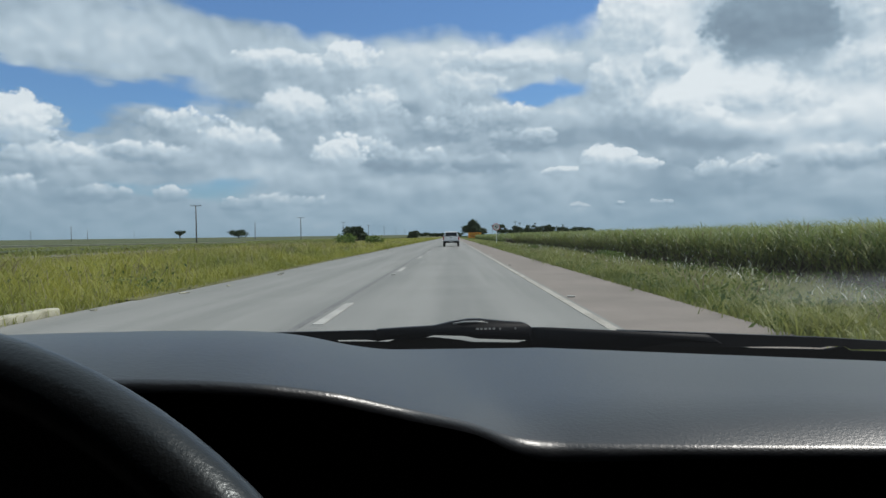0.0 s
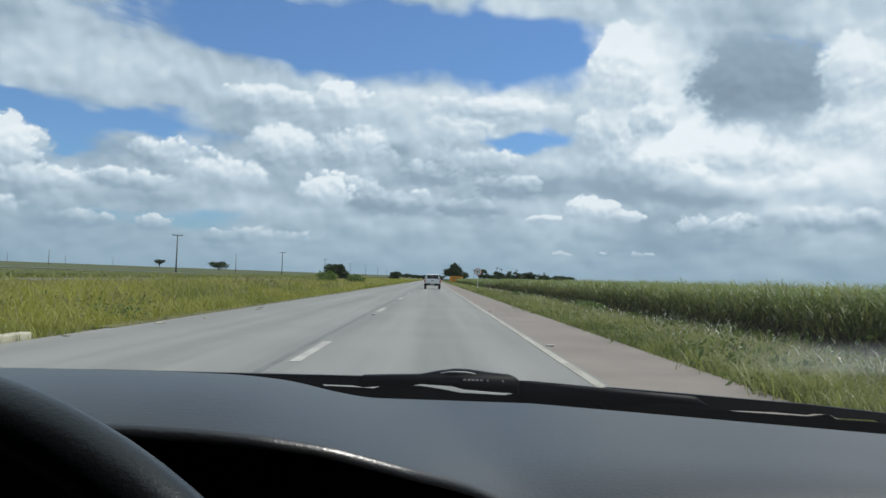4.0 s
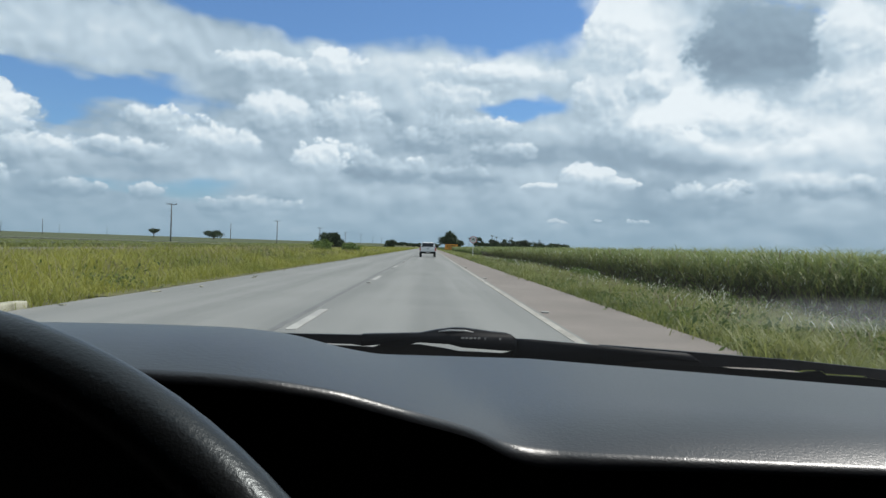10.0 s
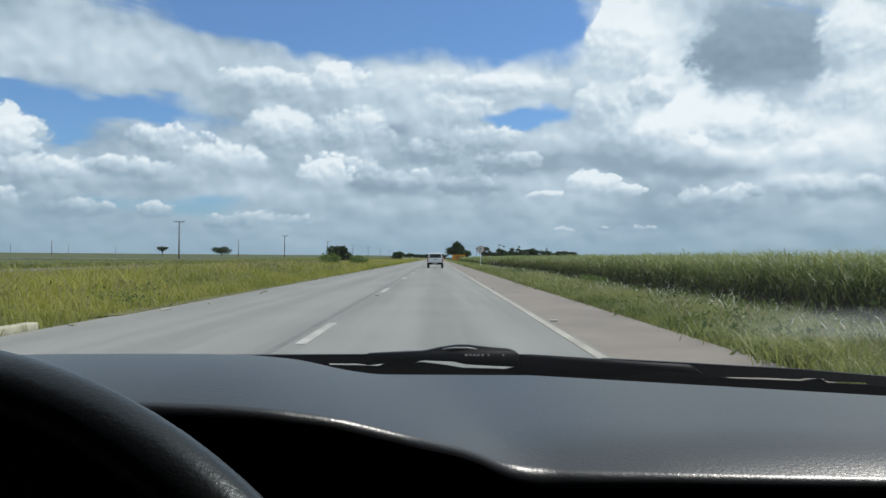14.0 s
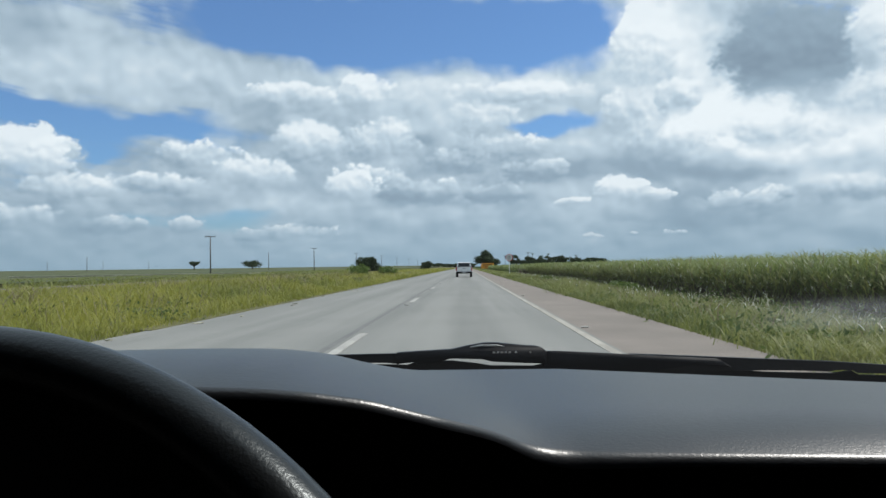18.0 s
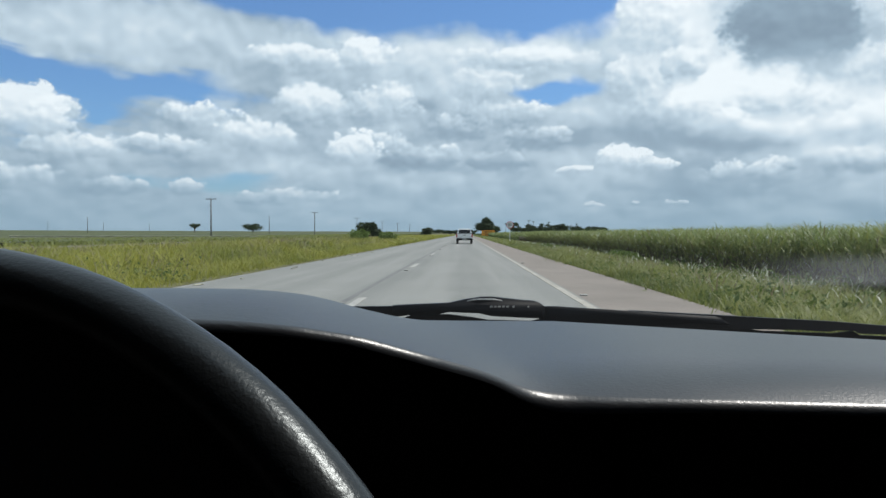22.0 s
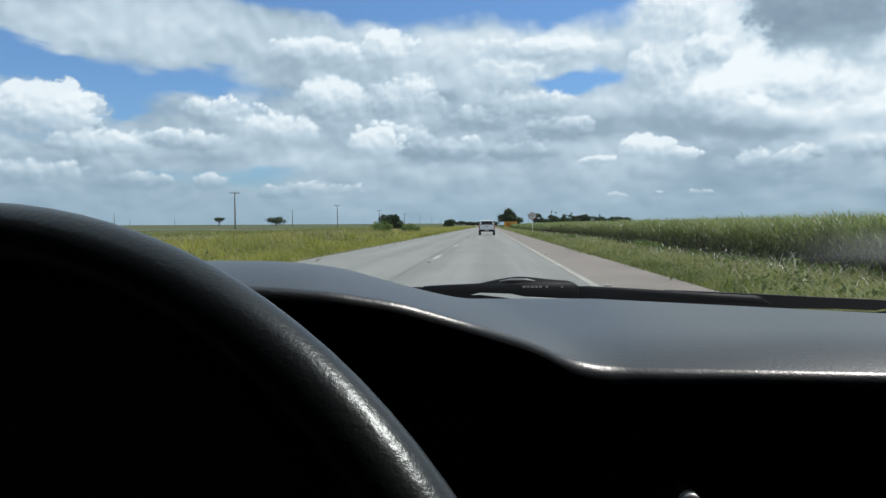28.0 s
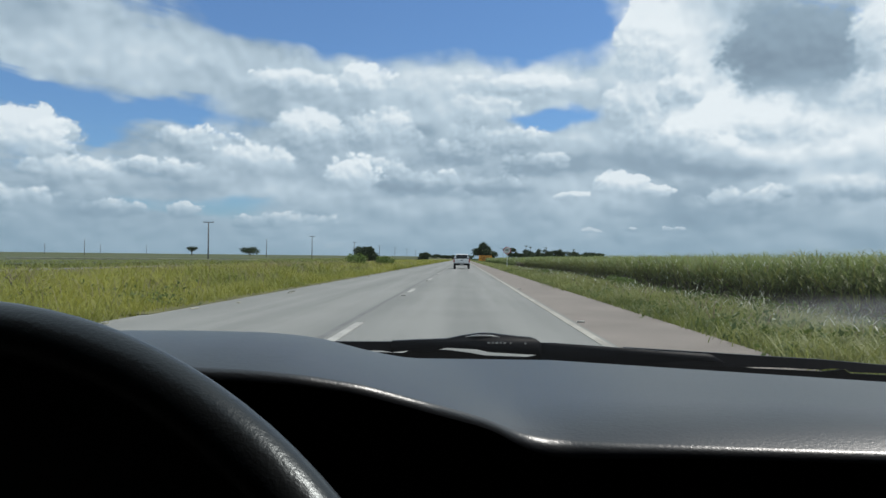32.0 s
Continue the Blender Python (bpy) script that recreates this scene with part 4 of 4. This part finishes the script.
def tree(name, x, y, height, spread, trunk_r, label, lobes=9, per=260, leaf=0.28, base=0.35, category="tree", material=None, flat=0.62, group=""):
    """A tapered trunk with limbs and a crown of leaves in uneven lobes."""
    root = thing(name, label, category, group, at=pose(x, y, ground_height(x, y)))
    top = height * base
    bm = tube([(0, 0, -0.2), (0.03 * height, 0, top * 0.5), (0, 0.02 * height, top * 1.15)], [trunk_r, trunk_r * 0.75, trunk_r * 0.5], 8)
    spots = []
    for i in range(lobes):
        a, r = 2.4 * i + RNG.uniform(-0.4, 0.4), spread * 0.5 * math.sqrt((i + 0.4) / lobes) * 0.78
        cz = top + (height - top) * (0.50 + 0.30 * RNG.uniform(-1, 1) - 0.25 * (r / (spread * 0.5)) ** 2)
        size = spread * RNG.uniform(0.17, 0.26)
        spots.append((r * math.cos(a), r * math.sin(a), cz, size, size * flat))
        tube([(0, 0.01 * height, top * 0.9), (r * 0.5 * math.cos(a), r * 0.5 * math.sin(a), (top + cz) / 2), (r * math.cos(a), r * math.sin(a), cz)], [trunk_r * 0.4, trunk_r * 0.25, trunk_r * 0.1], 5, bm=bm)
    part("trunk", bm, M_BARK, root)
    v, f = leaf_quads(crown_points(spots, per), leaf)
    ob = new("crown", array_mesh("crown", v, f, material or M_LEAF))
    ob.parent = root
    return root


def palm(x, y, height, group):
    root = thing("palm_tree", "slim palm tree with drooping dark fronds", "palm tree", group, at=pose(x, y, ground_height(x, y)))
    part("trunk", tube([(0, 0, -0.2), (0.1, 0, height * 0.5), (0.25, 0.1, height)], [0.22, 0.16, 0.14], 7), M_BARK, root)
    base = np.tile([0.25, 0.1, height - 0.1], (26, 1))
    v, f = blades(base, np.full(26, 2.0) * RNG.uniform(0.5, 1.2, 26), np.full(26, 0.6), RNG.uniform(0.1, 1.1, 26), 1.0, 4)
    ob = new("crown", array_mesh("crown", v, f, M_LEAF))
    ob.parent = root
    return root


def woods():
    tree("tree", 11.5, 470, 11.5, 11.5, 0.5, "broad dark round-topped tree beside the highway", 14, 420, 0.55, 0.22, flat=0.85)
    tree("tree", 16.5, 475, 7.0, 8.0, 0.35, "lower dark tree beside the round-topped tree", 9, 300, 0.5, 0.2, flat=0.8)
    tree("bush", -26, 205, 4.6, 6.4, 0.3, "dense dark rounded bush on the median", 14, 420, 0.30, 0.10, "bush", flat=0.8)
    tree("bush", -22, 430, 5.0, 7.0, 0.3, "distant dark bush beside the road", 8, 260, 0.4, 0.1, "bush", flat=0.8)
    tree("tree", -225, 630, 8.5, 9.0, 0.6, "flat-topped tree standing alone in the field", 9, 240, 0.4, 0.35, flat=0.6)
    tree("tree", -168, 600, 7.5, 15.0, 0.7, "wide clump of spreading dark trees", 12, 260, 0.45, 0.35, flat=0.5)
    rows = RNG.uniform(0, 1, (26, 3))
    for i in range(26):
        x = 42 + 88 * i / 25 + 4 * rows[i, 0]
        tree("tree", x, 700 + 40 * rows[i, 1], 9.5 + 4.5 * rows[i, 2] * (1 - 0.4 * i / 25) - 2.5 * i / 25, 10.5, 0.35, "dark tree in the far row behind the cane", 6, 110, 0.75, 0.2, flat=0.75, group="far trees")
    for i in range(16):
        x = -60 + 70 * i / 15 + 3 * rows[i, 1]
        tree("tree", x, 1150 + 60 * rows[i, 0], 5.5 + 2.5 * rows[i, 2], 12, 0.4, "hazy dark tree on the horizon where the road ends", 6, 90, 1.0, 0.2, flat=0.6, group="horizon trees")
    for x, y, h in ((33, 640, 9.0), (56, 690, 12.5), (61, 700, 11.5), (74, 690, 11), (100, 700, 9.5)):
        palm(x, y, h, "palms")
    for x, y, s in ((-8.6, 84, 1.1), (-10.8, 78, 1.4)):
        tree("shrub", x, y, s, s * 1.9, 0.05, "bright green leafy shrub in the verge grass", 8, 120, 0.13, 0.12, "shrub", M_SHRUB, 0.7, "verge shrubs")
    for x, y, s in ((7.6, 37, 0.6), (6.2, 58, 0.7), (9.2, 46, 0.7)):
        tree("weed", x, y, s, s * 2.4, 0.02, "low leafy weed clump on the roadside bank", 8, 160, 0.07, 0.1, "weed", M_SHRUB, 0.6, "roadside weeds")


stuff("median_herbs", [herbs(26, -9.5, -6.6, 16, 85, 0.30, 0.05, 220), herbs(10, -15, -9, 22, 110, 0.5, 0.08, 240)], M_HERB, "dark green leafy weeds along the median edge", "weeds")
woods()


# ---------------------------------------------------------------- power poles
def power_pole(x, y, height, label, cross=True):
    p = thing("power_pole", label, "power pole", "power line", at=pose(x, y, ground_height(x, y)))
    part("shaft", tube([(0, 0, -0.5), (0, 0, height * 0.5), (0, 0, height)], [0.20, 0.16, 0.12], 10), M_POLE, p, smooth=True)
    if cross:
        arm = part("crossarm", box(0, 0, height - 0.15, 2.5, 0.16, 0.16, 0.02), M_POLE, p)
        for dx in (-1.15, -0.45, 1.15):
            part("insulator", tube([(dx, 0, height - 0.07), (dx, 0, height + 0.05), (dx, 0, height + 0.16)], [0.05, 0.09, 0.04], 8), M_POLE, arm)
        for z in (height - 1.7, height - 3.0):
            part("bracket", box(-0.22, 0, z, 0.42, 0.08, 0.08, 0.01), M_POLE, p)
    return p


first = power_pole(-61, 182, 9.4, "tall dark power pole with a crossarm in the field")
for i, (x, y) in enumerate(((-61, 308), (-61, 428), (-60, 548), (-60, 672), (-59, 800), (-58, 930))):
    copy_thing(first, pose(x, y, ground_height(x, y), rz=4 * ((i * 7) % 3 - 1)))
power_pole(-96, 372, 9.0, "plain distant power pole with no crossarm", False)
for x, y in ((-332, 600), (-311, 650), (-292, 700)):
    power_pole(x, y, 9.0, "plain distant power pole with no crossarm", False)
power_pole(-210, 420, 9.0, "plain distant power pole with no crossarm", False)


# ---------------------------------------------------------------- the kerb
def kerb_stone():
    bm = box(0, 0, -0.01, 0.20, 0.98, 0.24, 0.03, 2)
    return mesh_of("kerb_stone", bm, M_KERB, True)


def kerb():
    k = thing("kerb", "weathered pale yellow concrete kerb stones at the road edge", "kerb", kind="structure", at=pose(ROAD_L - 0.12, 0, 0))
    me = kerb_stone()
    for i in range(18):
        ob = new("kerb_stone", me)
        ob.parent = k
        ob.matrix_local = pose(0.015 * math.sin(i * 5.1), -6 + 1.0 * i, 0.006 * math.sin(i * 3.3), 0.4 * math.sin(i * 2.1), 1.5 * math.sin(i * 1.7), 0.5 * math.sin(i * 4.3))


kerb()


# ---------------------------------------------------------------- the pickup ahead
def pickup(x, y):
    p = thing("pickup_truck", "white pickup truck driving ahead with a dark rear window", "pickup truck", at=pose(x, y, 0))

    def shaped(name, profile, half, z_in, material, label="", inset=0.0, parent=p):
        """A body panel: a side profile of (y, z) drawn across the width, its top drawn in by inset."""
        bm = bmesh.new()
        top = max(z for _, z in profile)
        low = min(z for _, z in profile)
        sides = []
        for s in (-1, 1):
            sides.append([bm.verts.new((s * (half - inset * ((z - low) / (top - low)) ** 1.5), yy, z)) for yy, z in profile])
        n = len(profile)
        for i in range(n):
            bm.faces.new((sides[0][i], sides[0][(i + 1) % n], sides[1][(i + 1) % n], sides[1][i]))
        bm.faces.new(sides[0])
        bm.faces.new(sides[1][::-1])
        bmesh.ops.recalc_face_normals(bm, faces=bm.faces[:])
        bmesh.ops.bevel(bm, geom=bm.edges[:], offset=0.03, segments=2, affect="EDGES")
        return part(name, bm, material, parent, label)

    shaped("body", [(-2.3, 0.48), (-2.3, 1.05), (-0.4, 1.08), (0.9, 1.05), (2.2, 0.95), (2.3, 0.5)], 0.86, 0, M_WHITE)
    cab = shaped("cab", [(-0.75, 1.06), (-0.62, 1.50), (-0.3, 1.57), (0.5, 1.57), (1.25, 1.06)], 0.83, 0, M_WHITE, inset=0.24)
    part("rear_window", box(0, -0.70, 1.31, 1.18, 0.08, 0.36, 0.01), M_DARKGLASS, cab, "dark tinted rear window").rotation_euler = (0, 0, 0)
    for s in (-1, 1):
        part("side_window", box(s * 0.745, 0.1, 1.29, 0.05, 0.95, 0.28, 0.01), M_DARKGLASS, cab)
        part("mirror", box(s * 0.98, 0.75, 1.12, 0.2, 0.1, 0.16, 0.03), M_BLACK, p)
        part("tail_light", box(s * 0.79, -2.315, 0.86, 0.12, 0.04, 0.34, 0.015), M_RED, p, "red tail light")
    gate = part("tailgate", box(0, -2.31, 0.82, 1.42, 0.05, 0.44, 0.015), M_WHITE, p)
    part("tailgate_handle", box(0, -2.345, 0.90, 0.24, 0.03, 0.06, 0.008), M_BLACK, gate)
    bumper = part("bumper", box(0, -2.40, 0.50, 1.66, 0.16, 0.17, 0.03), M_BLACK, p, "black rear bumper")
    part("plate", box(0, -2.49, 0.51, 0.40, 0.02, 0.12), M_STEEL, bumper, "plain grey plate with no writing")
    part("bed_rail", box(0, -1.5, 1.09, 1.70, 1.5, 0.05, 0.015), M_BLACK, p)
    for sx in (-0.74, 0.74):
        for sy in (-1.45, 1.45):
            bm = tube([(sx - 0.11, sy, 0.33), (sx - 0.09, sy, 0.33), (sx + 0.09, sy, 0.33), (sx + 0.11, sy, 0.33)], [0.28, 0.33, 0.33, 0.28], 20)
            tyre = part("wheel", bm, M_TYRE, p, smooth=False)
            part("rim", tube([(sx + 0.112 * (1 if sx > 0 else -1), sy, 0.33), (sx + 0.122 * (1 if sx > 0 else -1), sy, 0.33)], 0.19, 14), M_STEEL, tyre)
    part("underbody", box(0, 0, 0.45, 1.4, 4.2, 0.14), M_BLACK, p)
    return p


pickup(-0.15, 82)


# ---------------------------------------------------------------- road signs
def speed_sign(x, y):
    s = thing("speed_sign", "round white speed limit sign with a red rim and 80", "road sign", at=pose(x, y, ground_height(x, y)))
    part("post", box(0, 0, 1.05, 0.08, 0.08, 2.5, 0.01), M_SIGNWHITE, s)
    disc = part("disc", tube([(0, -0.045, 2.35), (0, -0.065, 2.35)], 0.46, 40), M_SIGNRED, s, "red sign rim")
    part("face", tube([(0, -0.066, 2.35), (0, -0.071, 2.35)], 0.385, 40), M_SIGNWHITE, disc)
    text = bpy.data.curves.new("speed_number", "FONT")
    text.body, text.size, text.extrude = "80", 0.50, 0.003
    text.align_x, text.align_y = "CENTER", "CENTER"
    text.materials.append(M_INK)
    ob = new("speed_number", text)
    ob.parent = disc
    ob.matrix_local = pose(0, -0.077, 2.38, 90)
    part("caption_bar", box(0, -0.074, 2.10, 0.28, 0.006, 0.05), M_INK, disc)


def orange_board(x, y):
    s = thing("orange_board", "wide orange roadside board on low posts", "road sign", at=pose(x, y, ground_height(x, y)))
    part("panel", box(0, 0, 1.75, 5.6, 0.08, 2.3, 0.02), M_ORANGE, s)
    for dx in (-2.2, 2.2):
        part("post", box(dx, 0.1, 0.6, 0.14, 0.12, 2.4, 0.01), M_BARK, s)
    for z, w in ((2.3, 3.6), (1.75, 4.2), (1.2, 2.8)):
        part("unreadable_line", box(0, -0.046, z, w, 0.01, 0.22), M_INK, s)


speed_sign(5.6, 98)
orange_board(9.5, 330)
